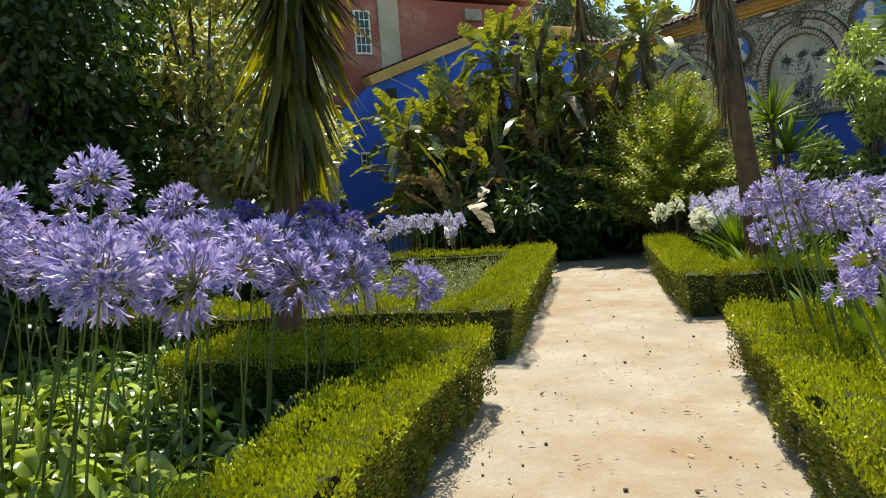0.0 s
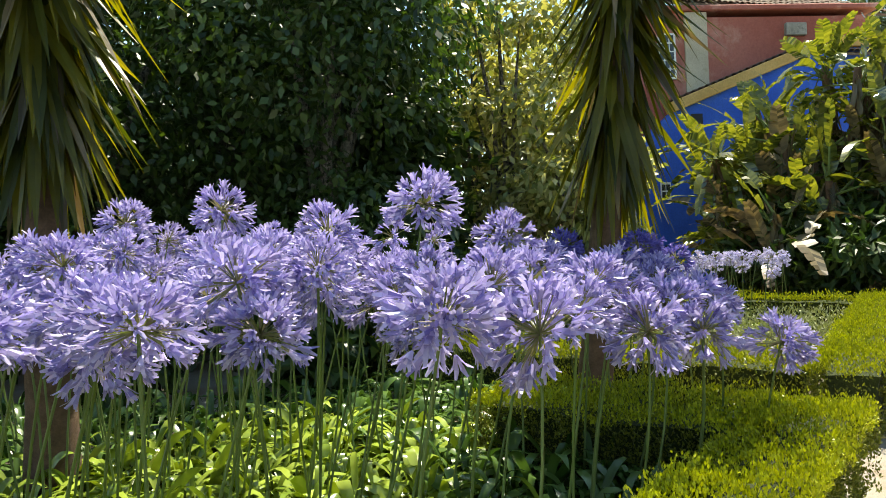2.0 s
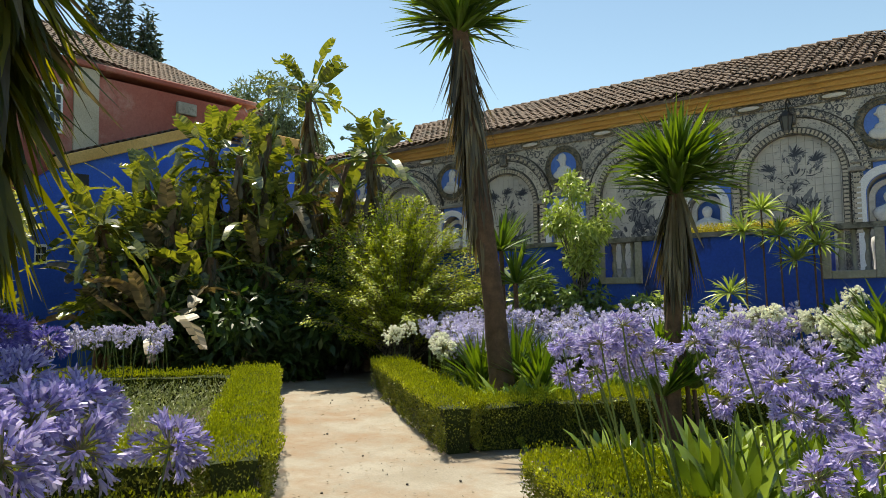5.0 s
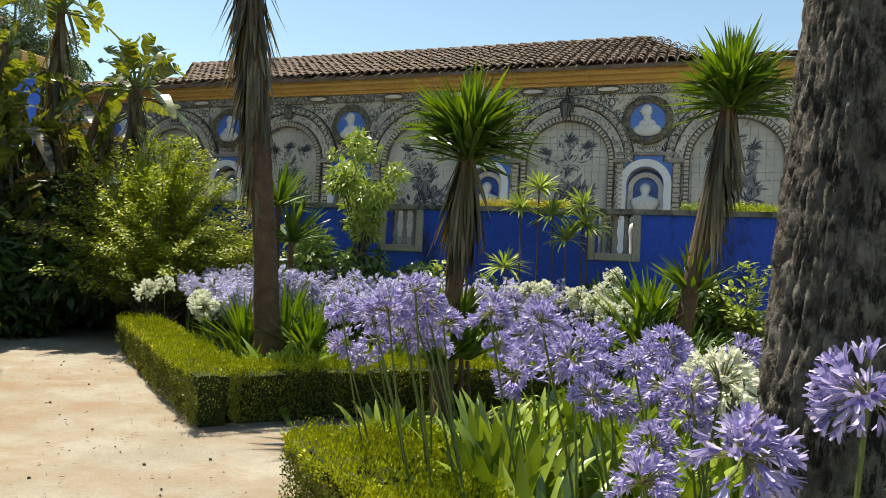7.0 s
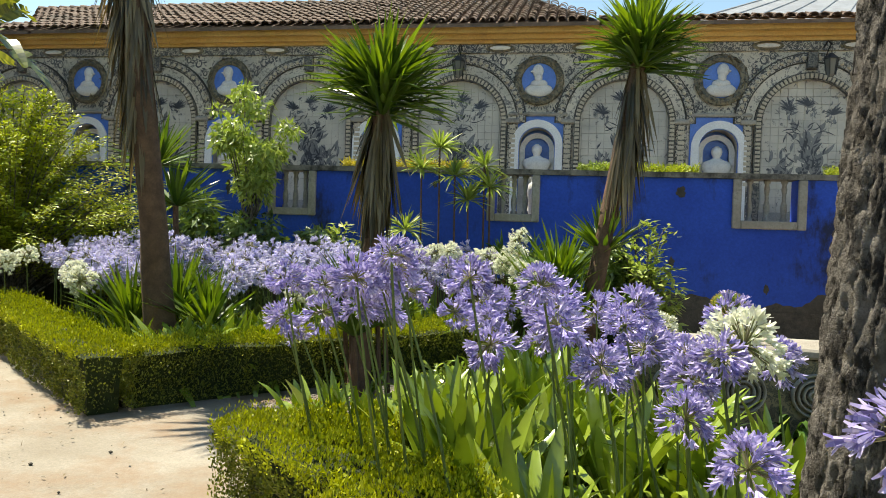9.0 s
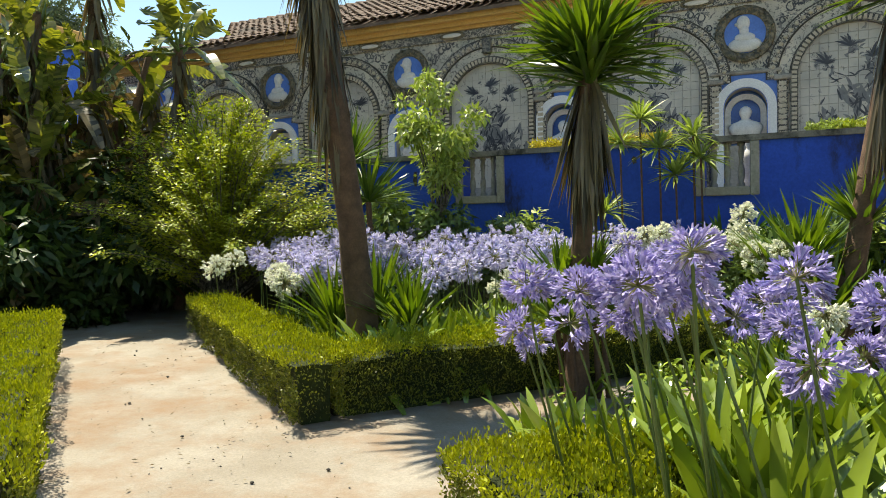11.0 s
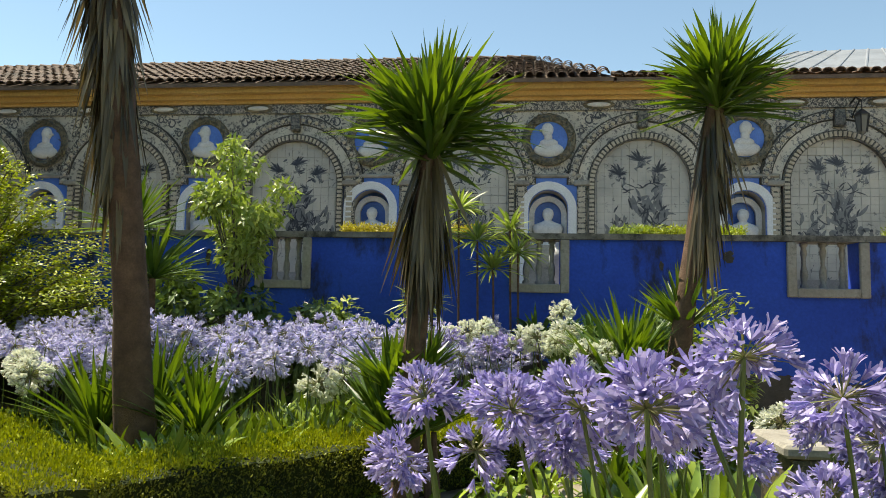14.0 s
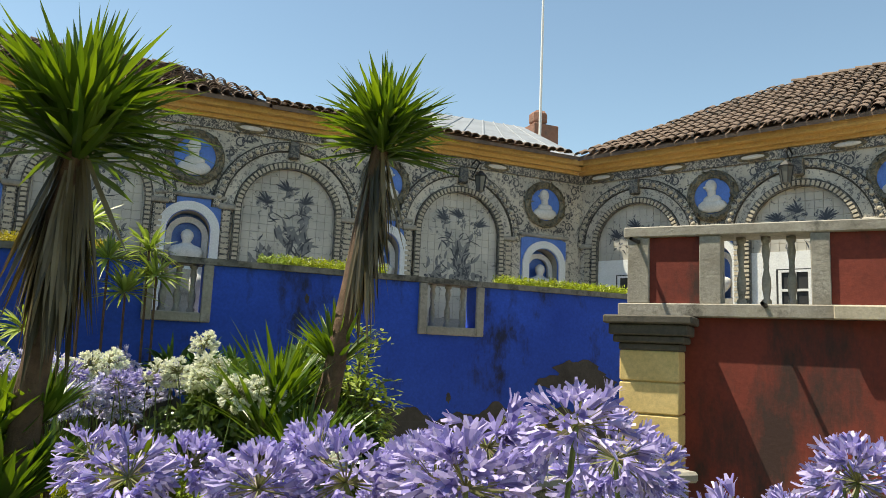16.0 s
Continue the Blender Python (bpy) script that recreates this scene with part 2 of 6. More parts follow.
def box(bm, x0, x1, y0, y1, z0, z1, bevel=0.0):
    m = Matrix.Translation(((x0 + x1) / 2, (y0 + y1) / 2, (z0 + z1) / 2)) @ Matrix.Diagonal((abs(x1 - x0), abs(y1 - y0), abs(z1 - z0), 1))
    geo = bmesh.ops.create_cube(bm, size=1, matrix=m)
    if bevel:
        edges = list({e for v in geo["verts"] for e in v.link_edges})
        bmesh.ops.bevel(bm, geom=edges, offset=bevel, segments=1, affect="EDGES")
    return bm


def boxed(*args, **kw):
    return box(bmesh.new(), *args, **kw)


def lathe(profile, sides=16):
    """A turned shape from rows of (radius, height)."""
    V, F = [], []
    for r, z in profile:
        V += [(r * math.cos(2 * math.pi * k / sides), r * math.sin(2 * math.pi * k / sides), z) for k in range(sides)]
    for i in range(len(profile) - 1):
        F += [(i * sides + k, i * sides + (k + 1) % sides, (i + 1) * sides + (k + 1) % sides, (i + 1) * sides + k) for k in range(sides)]
    F.append(tuple(range((len(profile) - 1) * sides, len(profile) * sides)))
    return np.array(V), F


rng = np.random.default_rng(7)
# the garden's own axes: u along the walk, v across it towards the gallery
DU, DV = np.array([-0.741, 0.671]), np.array([0.671, 0.741])


def uv(u, v):
    return u * DU + v * DV


sword = lambda s: (0.75 + 0.5 * s if s < 0.5 else 1.0) if s < 0.6 else max(0.03, (1 - s) / 0.4)
oval = lambda s: max(0.06, math.sin(math.pi * (0.06 + 0.93 * s)) ** 0.7)


def sphere_dirs(n, zmin=-1.0):
    z = rng.uniform(zmin, 1, n)
    a = rng.uniform(0, 2 * math.pi, n)
    r = np.sqrt(1 - z * z)
    return np.stack([r * np.cos(a), r * np.sin(a), z], 1)

# ---- ground ----
def ground_sheet():
    n, size = 160, 400.0
    k = np.linspace(-1, 1, n)
    ax = np.sign(k) * np.abs(k) ** 3 * size
    X, Y = np.meshgrid(ax - 3, ax + 5, indexing="ij")
    Z = np.array([[noise.noise((x * 0.8, y * 0.8, 0)) * 0.012 if abs(x) < 30 and abs(y) < 30 else 0 for x, y in zip(rx, ry)] for rx, ry in zip(X, Y)])
    V = np.stack([X, Y, Z - 0.006], -1).reshape(-1, 3)
    i = np.arange(n - 1)
    a = (i[:, None] * n + i[None]).ravel()
    raw("ground", V, np.stack([a, a + n, a + n + 1, a + 1], 1), M["path"], None, "pale sandy garden path of trodden earth", True)
    tagged(bpy.data.objects["ground"], category="ground", kind="structure")


ground_sheet()


def bed(name, corners):
    """Dark planted soil, a little above the path."""
    bm = bmesh.new()
    lo = [bm.verts.new((*p, -0.02)) for p in corners]
    hi = [bm.verts.new((*p, 0.035)) for p in corners]
    bm.faces.new(hi)
    for i in range(len(lo)):
        bm.faces.new((lo[i - 1], lo[i], hi[i], hi[i - 1]))
    bmesh.ops.recalc_face_normals(bm, faces=bm.faces)
    tagged(part(name, bm, M["soil"]), "dark soil of a flower bed inside a clipped hedge", "flower bed", "flower beds", "structure")


# ---- box hedges ----
def hedge(a, b, width, height, density, leaf=1.0, thin_to=0.0, label="low clipped box hedge, yellow-green on top"):
    """A clipped hedge from a to b: an uneven inside coloured dark as shade, and a skin of small leaves."""
    a, b = Vector((*a, 0)), Vector((*b, 0))
    length = (b - a).length
    th = empty("box_hedge", Matrix.Translation(a) @ Matrix.Rotation(math.atan2(b.y - a.y, b.x - a.x), 4, "Z"), label, "hedge", "clipped box hedges")
    nx, w = max(4, int(length / 0.16)), width / 2
    ring = [(-w * 0.74 + 0.10, 0.0), (-w * 0.76 + 0.10, height * 0.5), (-w + 0.14, height - 0.10), (0, height - 0.08), (w - 0.14, height - 0.10), (w * 0.76 - 0.10, height * 0.5), (w * 0.74 - 0.10, 0.0)]
    V, F = [], []
    for i in range(nx + 1):
        x = length * i / nx
        x = min(max(x, 0.11), length - 0.11)
        for y, z in ring:
            d = noise.noise((a.x + x * 2.1, a.y + y * 3, z * 3)) * 0.035
            V.append((x, y * (1 + d), z + d * (z > 0.1)))
    k = len(ring)
    for i in range(nx):
        F += [(i * k + j, i * k + j + 1, (i + 1) * k + j + 1, (i + 1) * k + j) for j in range(k - 1)]
    F += [tuple(range(k)), tuple(nx * k + j for j in range(k - 1, -1, -1))]
    # near-black core: the shade between the leaves is its colour
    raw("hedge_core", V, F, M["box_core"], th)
    areas = [(length * width, 0), (length * height, 1), (length * height, 2), (width * height, 3), (width * height, 4)]
    P, N = [], []
    for area, side in areas:
        n = int(area * density * 1.55 * (1.0 if side == 0 else 1.1))
        s, t = rng.uniform(0, 1, n), rng.uniform(0, 1, n)
        zz = 0.03 + (height - 0.03) * t
        if side == 0:
            p, q = np.stack([s * length, (t - 0.5) * width, np.full(n, height)], 1), (0, 0, 1)
        elif side < 3:
            sg = 1 if side == 1 else -1
            p, q = np.stack([s * length, np.full(n, sg * w), zz], 1), (0, sg, 0)
        else:
            sg = 1 if side == 3 else -1
            p, q = np.stack([np.full(n, length if sg > 0 else 0.0), (s - 0.5) * width, zz], 1), (sg, 0, 0)
        P.append(p)
        N.append(np.tile(np.array(q, float), (n, 1)))
    P, N = np.concatenate(P), np.concatenate(N)
    keep = (P[:, 0] > thin_to) | (rng.uniform(0, 1, len(P)) < 0.4)
    P, N = P[keep], N[keep]
    wave = np.array([noise.noise((a.x + p[0] * 2.3, a.y + p[1] * 2.3, p[2] * 2.3)) for p in P])
    fine = np.array([noise.noise((a.x + p[0] * 9, a.y + p[1] * 9, p[2] * 9)) for p in P])
    P[:, 1] *= 1 - 0.26 * np.abs(N[:, 1]) * np.clip((height - P[:, 2]) / 0.25, 0, 1)
    P = P + N * (wave * 0.08 + fine * 0.055 - 0.02 + rng.uniform(-0.035, 0.015, len(P)) + 0.055 * N[:, 2] * (rng.uniform(0, 1, len(P)) > 0.88))[:, None]
    D = unit(N * np.array([0.45, 0.45, 1.0]) + np.array([0, 0, 0.7]) + rng.normal(0, 0.45, P.shape))
    V, F = leaflets(P, D, rng.normal(0, 1, P.shape), leaf * rng.uniform(0.022, 0.046, len(P)), leaf * rng.uniform(0.012, 0.020, len(P)), 0.0)
    # fresh shoots on top; older leaves down the sides, darkened to carry shade
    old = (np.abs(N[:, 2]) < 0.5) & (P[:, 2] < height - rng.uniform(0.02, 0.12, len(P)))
    per, V = len(V) // len(P), V.reshape(len(P), -1, 3)
    fp = len(F) // len(P)
    for nm, mk, mt in (("top_growth", ~old, "box_leaf"), ("side_growth", old, "box_shaded")):
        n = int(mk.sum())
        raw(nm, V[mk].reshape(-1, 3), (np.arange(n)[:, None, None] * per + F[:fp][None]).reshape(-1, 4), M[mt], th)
    return th


# path-side edges: L1, L2 on one hand, R2, R1 on the other
hedge(uv(-3.2, 0.28), uv(5.02, 0.36), 0.56, 0.52, 5200, 0.66, 3.9)
hedge(uv(4.64, 0.18), uv(4.64, -1.6), 0.80, 0.51, 3600, 0.75)
hedge(uv(6.1, 0.36), uv(12.4, 0.05), 0.62, 0.54, 2400, 0.8)
hedge(uv(6.35, 0.14), uv(6.35, -4.2), 0.55, 0.54, 1500)
hedge(uv(12.1, -0.1), uv(12.1, -4.5), 0.55, 0.54, 900)
hedge(uv(-3.0, 2.66), uv(5.65, 2.56), 0.58, 0.52, 5200, 0.66, 4.6)
hedge(uv(5.38, 2.74), uv(5.38, 3.25), 0.54, 0.50, 2000)
hedge(uv(7.98, 2.33), uv(13.2, 2.1), 0.58, 0.54, 2600, 0.8)
hedge(uv(8.26, 2.46), uv(8.26, 6.4), 0.56, 0.54, 3000, 0.75)
bed("flower_bed", [uv(-3.2, 0.2), uv(4.7, 0.2), uv(4.7, -4), uv(-3.2, -7)])
bed("flower_bed", [uv(6.4, 0.2), uv(12.2, 0.0), uv(12.2, -5), uv(6.4, -4.5)])
bed("flower_bed", [uv(-3, 2.7), uv(5.4, 2.7), uv(6.2, 3.3), uv(6.2, 6.6), uv(-3, 6.6)])
bed("flower_bed", [uv(8.2, 2.5), uv(13.2, 2.3), uv(15.5, 4.2), uv(8.9, 9.6), uv(8.2, 7)])



# ---- terrace wall and gallery ----
GY, BY, FLOOR = 15.9, 13.07, 1.55
GX0, GX1, FRIEZE, GTOP = -15.6, 6.05, 5.03, 5.20


def painted_tiles(name, pale, ink, wash, scale, cover, soft=0.035, rough=0.35):
    """Old glazed tiles: an inked ornament over a pale glaze, thin joints, dirt. Laid by place in the world, so that it runs on from tile to tile."""
    m, n, l, b = material(name, rough)
    geo = n.new("ShaderNodeNewGeometry")
    warp = n.new("ShaderNodeTexNoise")
    warp.inputs["Scale"].default_value, warp.inputs["Detail"].default_value = scale * 0.6, 3
    l.new(geo.outputs["Position"], warp.inputs["Vector"])
    add = n.new("ShaderNodeVectorMath")
    add.operation = "MULTIPLY_ADD"
    add.inputs[1].default_value = (0.35, 0.35, 0.35)
    l.new(warp.outputs["Color"], add.inputs[0])
    l.new(geo.outputs["Position"], add.inputs[2])
    shape = n.new("ShaderNodeTexNoise")
    shape.inputs["Scale"].default_value, shape.inputs["Detail"].default_value, shape.inputs["Roughness"].default_value = scale, 5, 0.62
    l.new(add.outputs[0], shape.inputs["Vector"])
    k1 = ramp(n, [(cover, (0, 0, 0)), (cover + soft, (1, 1, 1))])
    l.new(shape.outputs[0], k1.inputs[0])
    line = n.new("ShaderNodeTexVoronoi")
    line.feature = "DISTANCE_TO_EDGE"
    line.inputs["Scale"].default_value = scale * 2.2
    l.new(add.outputs[0], line.inputs["Vector"])
    k2 = ramp(n, [(0.02, (1, 1, 1)), (0.07, (0, 0, 0))])
    l.new(line.outputs["Distance"], k2.inputs[0])
    col = mixed(n, l, k1.outputs[0], pale, wash)
    inked = mixed(n, l, 1.0, k1.outputs[0], k2.outputs[0], "MULTIPLY")
    col = mixed(n, l, inked, col, ink)
    tone = n.new("ShaderNodeTexNoise")
    tone.inputs["Scale"].default_value, tone.inputs["Detail"].default_value = 1.7, 6
    l.new(geo.outputs["Position"], tone.inputs["Vector"])
    g = ramp(n, [(0.3, (0.68, 0.68, 0.68)), (0.7, (1.1, 1.08, 1.04))])
    l.new(tone.outputs[0], g.inputs[0])
    col = mixed(n, l, 1.0, col, g.outputs[0], "MULTIPLY")
    l.new(col, b.inputs["Base Color"])
    bump(n, l, b, shape.outputs[0], 0.25, 0.01)
    return m


M["tile"] = painted_tiles("ornament_tiles", (0.60, 0.545, 0.45), (0.03, 0.03, 0.04), (0.26, 0.24, 0.22), 13.0, 0.525, 0.05)
M["ink"] = surface("dark_glaze", (0.045, 0.045, 0.055), (0.10, 0.095, 0.095), 6, 40, 0.4, 0.002)
M["picture_ink"] = surface("blue_black_glaze", (0.014, 0.016, 0.028), (0.05, 0.053, 0.07), 6, 40, 0.35, 0.002)
M["picture_wash"] = surface("grey_wash_glaze", (0.11, 0.112, 0.12), (0.24, 0.235, 0.23), 6, 40, 0.35, 0.002)
M["ring"] = painted_tiles("arch_tiles", (0.50, 0.45, 0.37), (0.012, 0.012, 0.016), (0.06, 0.057, 0.055), 19.0, 0.47)
M["picture"] = painted_tiles("picture_tiles", (0.53, 0.50, 0.44), (0.04, 0.045, 0.06), (0.24, 0.235, 0.23), 9.0, 0.60, 0.06)
M["border"] = painted_tiles("border_tiles", (0.20, 0.18, 0.145), (0.015, 0.015, 0.02), (0.05, 0.048, 0.045), 18.0, 0.48)
M["wreath"] = painted_tiles("wreath_glaze", (0.22, 0.18, 0.11), (0.03, 0.035, 0.03), (0.09, 0.085, 0.06), 16.0, 0.48)
M["coping"] = surface("lichened_coping", (0.13, 0.12, 0.10), (0.30, 0.275, 0.235), 4, 30, 0.95, 0.01, (0.05, 0.047, 0.04), 3, (0.50, 0.62))
M["dark"] = surface("dark_inside", (0.015, 0.015, 0.015), (0.03, 0.03, 0.03), 3, 30, 0.6, 0.003)
M["base_stone"] = surface("damp_rubble_base", (0.05, 0.045, 0.04), (0.12, 0.11, 0.09), 2, 18, 0.95, 0.03, (0.03, 0.03, 0.03), 2)
M["joint"] = surface("tile_bedding", (0.28, 0.265, 0.24), (0.36, 0.34, 0.31), 5, 40, 0.9, 0.003)


def wall(name, spans, y0, y1, mat, label, cat="wall", m=None):
    bm = bmesh.new()
    for x0, x1, z0, z1 in spans:
        box(bm, x0, x1, y0, y1, z0, z1)
    ob = tagged(part(name, bm, mat), label, cat, "", "structure")
    if m is not None:
        ob.matrix_world = m
    return ob


def pierced(x0, x1, z0, z1, holes):
    """Spans of a wall left round rectangular holes (x0, x1, z0, z1), sorted along x."""
    out, x = [], x0
    for a, b, c, d in holes:
        out += [(x, a, z0, z1), (a, b, z0, c), (a, b, d, z1)]
        x = b
    return [s for s in out + [(x, x1, z0, z1)] if s[1] - s[0] > 0.01 and s[3] - s[2] > 0.01]


def arc_ring(cx, spring, r0, r1, y0, y1, foot=None, steps=28):
    """A half ring, standing up, between depths y0 (front) and y1; foot: straight legs down to that height."""
    ang = [math.pi * k / steps for k in range(steps + 1)]
    ins = [(cx + r0 * math.cos(a), spring + r0 * math.sin(a)) for a in ang]
    out = [(cx + r1 * math.cos(a), spring + r1 * math.sin(a)) for a in ang]
    if foot is not None:
        ins = [(cx + r0, foot)] + ins + [(cx - r0, foot)]
        out = [(cx + r1, foot)] + out + [(cx - r1, foot)]
    n, V, F = len(ins), [], []
    for (a, b), (c, d) in zip(ins, out):
        V += [(a, y0, b), (c, y0, d), (c, y1, d), (a, y1, b)]
    for i in range(n - 1):
        o, p = i * 4, (i + 1) * 4
        F += [(o, o + 1, p + 1, p), (o + 1, o + 2, p + 2, p + 1), (o + 3, o, p, p + 3)]
    F += [(0, 3, 2, 1), ((n - 1) * 4, (n - 1) * 4 + 1, (n - 1) * 4 + 2, (n - 1) * 4 + 3)]
    return np.array(V), F


def arched_plate(cx, half, z0, z1, r, spring, y0, y1, steps=20):
    """A rectangular plate with an arched opening down to its foot."""
    ang = [math.pi * k / steps for k in range(steps + 1)]
    ins = [(cx + r, z0)] + [(cx + r * math.cos(a), spring + r * math.sin(a)) for a in ang] + [(cx - r, z0)]
    out = [(cx + half, z0)]
    for a in ang:
        c, s = math.cos(a), math.sin(a)
        t = min(half / max(abs(c), 1e-6), (z1 - spring) / max(s, 1e-6))
        out.append((cx + t * c, spring + t * s))
    out.append((cx - half, z0))
    V, F = [], []
    for (a, b), (c, d) in zip(ins, out):
        V += [(a, y0, b), (c, y0, d), (c, y1, d), (a, y1, b)]
    for i in range(len(ins) - 1):
        o, p = i * 4, (i + 1) * 4
        F += [(o, o + 1, p + 1, p), (o + 1, o + 2, p + 2, p + 1), (o + 3, o, p, p + 3)]
    return np.array(V), F


def bust_mesh():
    """A plain bust: plinth, shoulders, neck and head in one shape."""
    prof = [(0.12, 0), (0.13, 0.04), (0.09, 0.07), (0.20, 0.16), (0.27, 0.26), (0.285, 0.34), (0.24, 0.40), (0.11, 0.45), (0.065, 0.48), (0.07, 0.50), (0.095, 0.55), (0.105, 0.61), (0.085, 0.67), (0.03, 0.71)]
    V, F = lathe(prof, 14)
    V[:, 1] *= np.where(V[:, 2] < 0.46, 0.5, 0.95)
    return V, F


def statue_mesh():
    """A plain standing figure on a block."""
    prof = [(0.16, 0), (0.16, 0.10), (0.12, 0.11), (0.14, 0.35), (0.13, 0.62), (0.15, 0.85), (0.17, 1.02), (0.15, 1.14), (0.06, 1.20), (0.05, 1.24), (0.075, 1.30), (0.08, 1.36), (0.05, 1.42), (0.01, 1.44)]
    V, F = lathe(prof, 14)
    V[:, 1] *= 0.75
    return V, F


def relief_mesh(turn):
    """A flat raised bust in profile: shoulders, neck and head."""
    bm = bmesh.new()
    for cx, cz, rx, rz in ((0, -0.15, 0.21, 0.10), (0.0, -0.06, 0.13, 0.07), (0.01 * turn, 0.03, 0.06, 0.10), (0.02 * turn, 0.13, 0.085, 0.10), (0.10 * turn, 0.12, 0.03, 0.02)):
        m = Matrix.Translation((cx, 0, cz)) @ Matrix.Diagonal((rx, 0.045, rz, 1))
        bmesh.ops.create_uvsphere(bm, u_segments=14, v_segments=8, radius=1, matrix=m)
    return bm


def ellipse_boss(cx, cz, rx, rz, y):
    bm = bmesh.new()
    bmesh.ops.create_uvsphere(bm, u_segments=16, v_segments=6, radius=1, matrix=Matrix.Translation((cx, y, cz)) @ Matrix.Diagonal((rx, 0.045, rz, 1)))
    return bm


def stroke(x, z, ang, length, width, bend, y):
    """One flat painted stroke, tapered at both ends and bent."""
    n, V, F = 7, [], []
    for i in range(n + 1):
        q = i / n
        t = ang + bend * (q - 0.5)
        px, pz = x + length * q * math.cos((ang + t) / 2), z + length * q * math.sin((ang + t) / 2)
        h = width * 0.5 * max(0.05, math.sin(math.pi * (0.05 + 0.9 * q)))
        V += [(px - h * math.sin(t), y, pz + h * math.cos(t)), (px + h * math.sin(t), y, pz - h * math.cos(t))]
    for i in range(n):
        F.append((2 * i, 2 * i + 1, 2 * i + 3, 2 * i + 2))
    return np.array(V), F


def scrollwork(cx):
    """Curled stems with leaf strokes in the spandrels round a medallion."""
    out, lift = [], [0]

    def add(*args):
        lift[0] += 1
        out.append(stroke(*args, -0.003 - 0.0001 * lift[0]))

    for sx in (-1, 1):
        for ox, oz, R in ((0.70, 4.86, 0.11), (0.90, 4.93, 0.08), (0.56, 4.10, 0.10), (0.36, 4.01, 0.07), (0.62, 4.32, 0.08), (0.58, 4.66, 0.07)):
            ox += rng.normal(0, 0.02)
            for k in range(9):
                t = k * 0.75
                r = R * (1 - k / 11)
                add(cx + sx * (ox + r * math.cos(t)), oz + r * math.sin(t), (t + 1.9) if sx > 0 else math.pi - (t + 1.9), R * 0.75, 0.026, 0.7 * sx)
            for k in range(4):
                a = rng.uniform(0, 6.28)
                add(cx + sx * ox + R * 1.05 * math.cos(a), oz + R * 1.05 * math.sin(a), a + rng.normal(0, 0.6), R * rng.uniform(0.5, 0.9), 0.035, rng.normal(0, 0.8))
    for k in range(14):
        add(cx - 0.42 + k * 0.06, 3.955 + rng.normal(0, 0.012), rng.uniform(0.6, 2.4), 0.06, 0.022, rng.normal(0, 0.5))
    return out


def tile_figures(cx, spring, low):
    """The drawing on a tile picture, as plain strokes: winged shapes above, a seated mass and ground below."""
    dark, wash = [], []

    def add(to, *args):
        to.append(stroke(*args, (-0.0135 if to is wash else -0.0165) - 0.00001 * len(to)))

    def mass(x, z, w, h, n, lean=1.3):
        for _ in range(n):
            px, pz = x + rng.normal(0, w * 0.4), z + rng.normal(0, h * 0.4)
            add(wash, px, pz, lean + rng.normal(0, 0.5), h * rng.uniform(0.25, 0.6), w * rng.uniform(0.14, 0.3), rng.normal(0, 0.8))
            if rng.uniform() < 0.9:
                add(dark, px + rng.normal(0, 0.02), pz, lean + rng.normal(0, 0.7), h * rng.uniform(0.15, 0.4), w * rng.uniform(0.05, 0.12), rng.normal(0, 1.0))

    def wings(x, z, sx, size):
        for k in range(6):
            a = 0.35 + 0.22 * k
            add(dark if k % 2 else wash, x, z, a if sx > 0 else math.pi - a, size * rng.uniform(0.7, 1.1), size * 0.17, -0.5 * sx)

    for x, z in ((-0.36, 0.16), (0.0, 0.30), (0.36, 0.16)):
        x, z = cx + x + rng.normal(0, 0.04), spring + z + rng.normal(0, 0.04)
        mass(x, z, 0.16, 0.22, 16, rng.uniform(0.6, 2.4))
        wings(x, z + 0.05, 1 if x > cx else -1, 0.24)
        wings(x, z + 0.05, -1 if x > cx else 1, 0.15)
    for _ in range(10):
        add(dark, cx + rng.uniform(-0.45, 0.3), spring + rng.uniform(-0.16, 0.05), rng.normal(0, 0.5), rng.uniform(0.1, 0.24), 0.02, rng.normal(0, 1.2))
    if low < 3:
        mass(cx + rng.normal(0, 0.08), spring - 0.55, 0.34, 0.55, 46)
        mass(cx + rng.choice([-0.4, 0.4]), spring - 0.75, 0.22, 0.40, 20)
        mass(cx + rng.uniform(-0.1, 0.2), spring - 0.86, 0.75, 0.16, 30, 0.2)
    return dark, wash


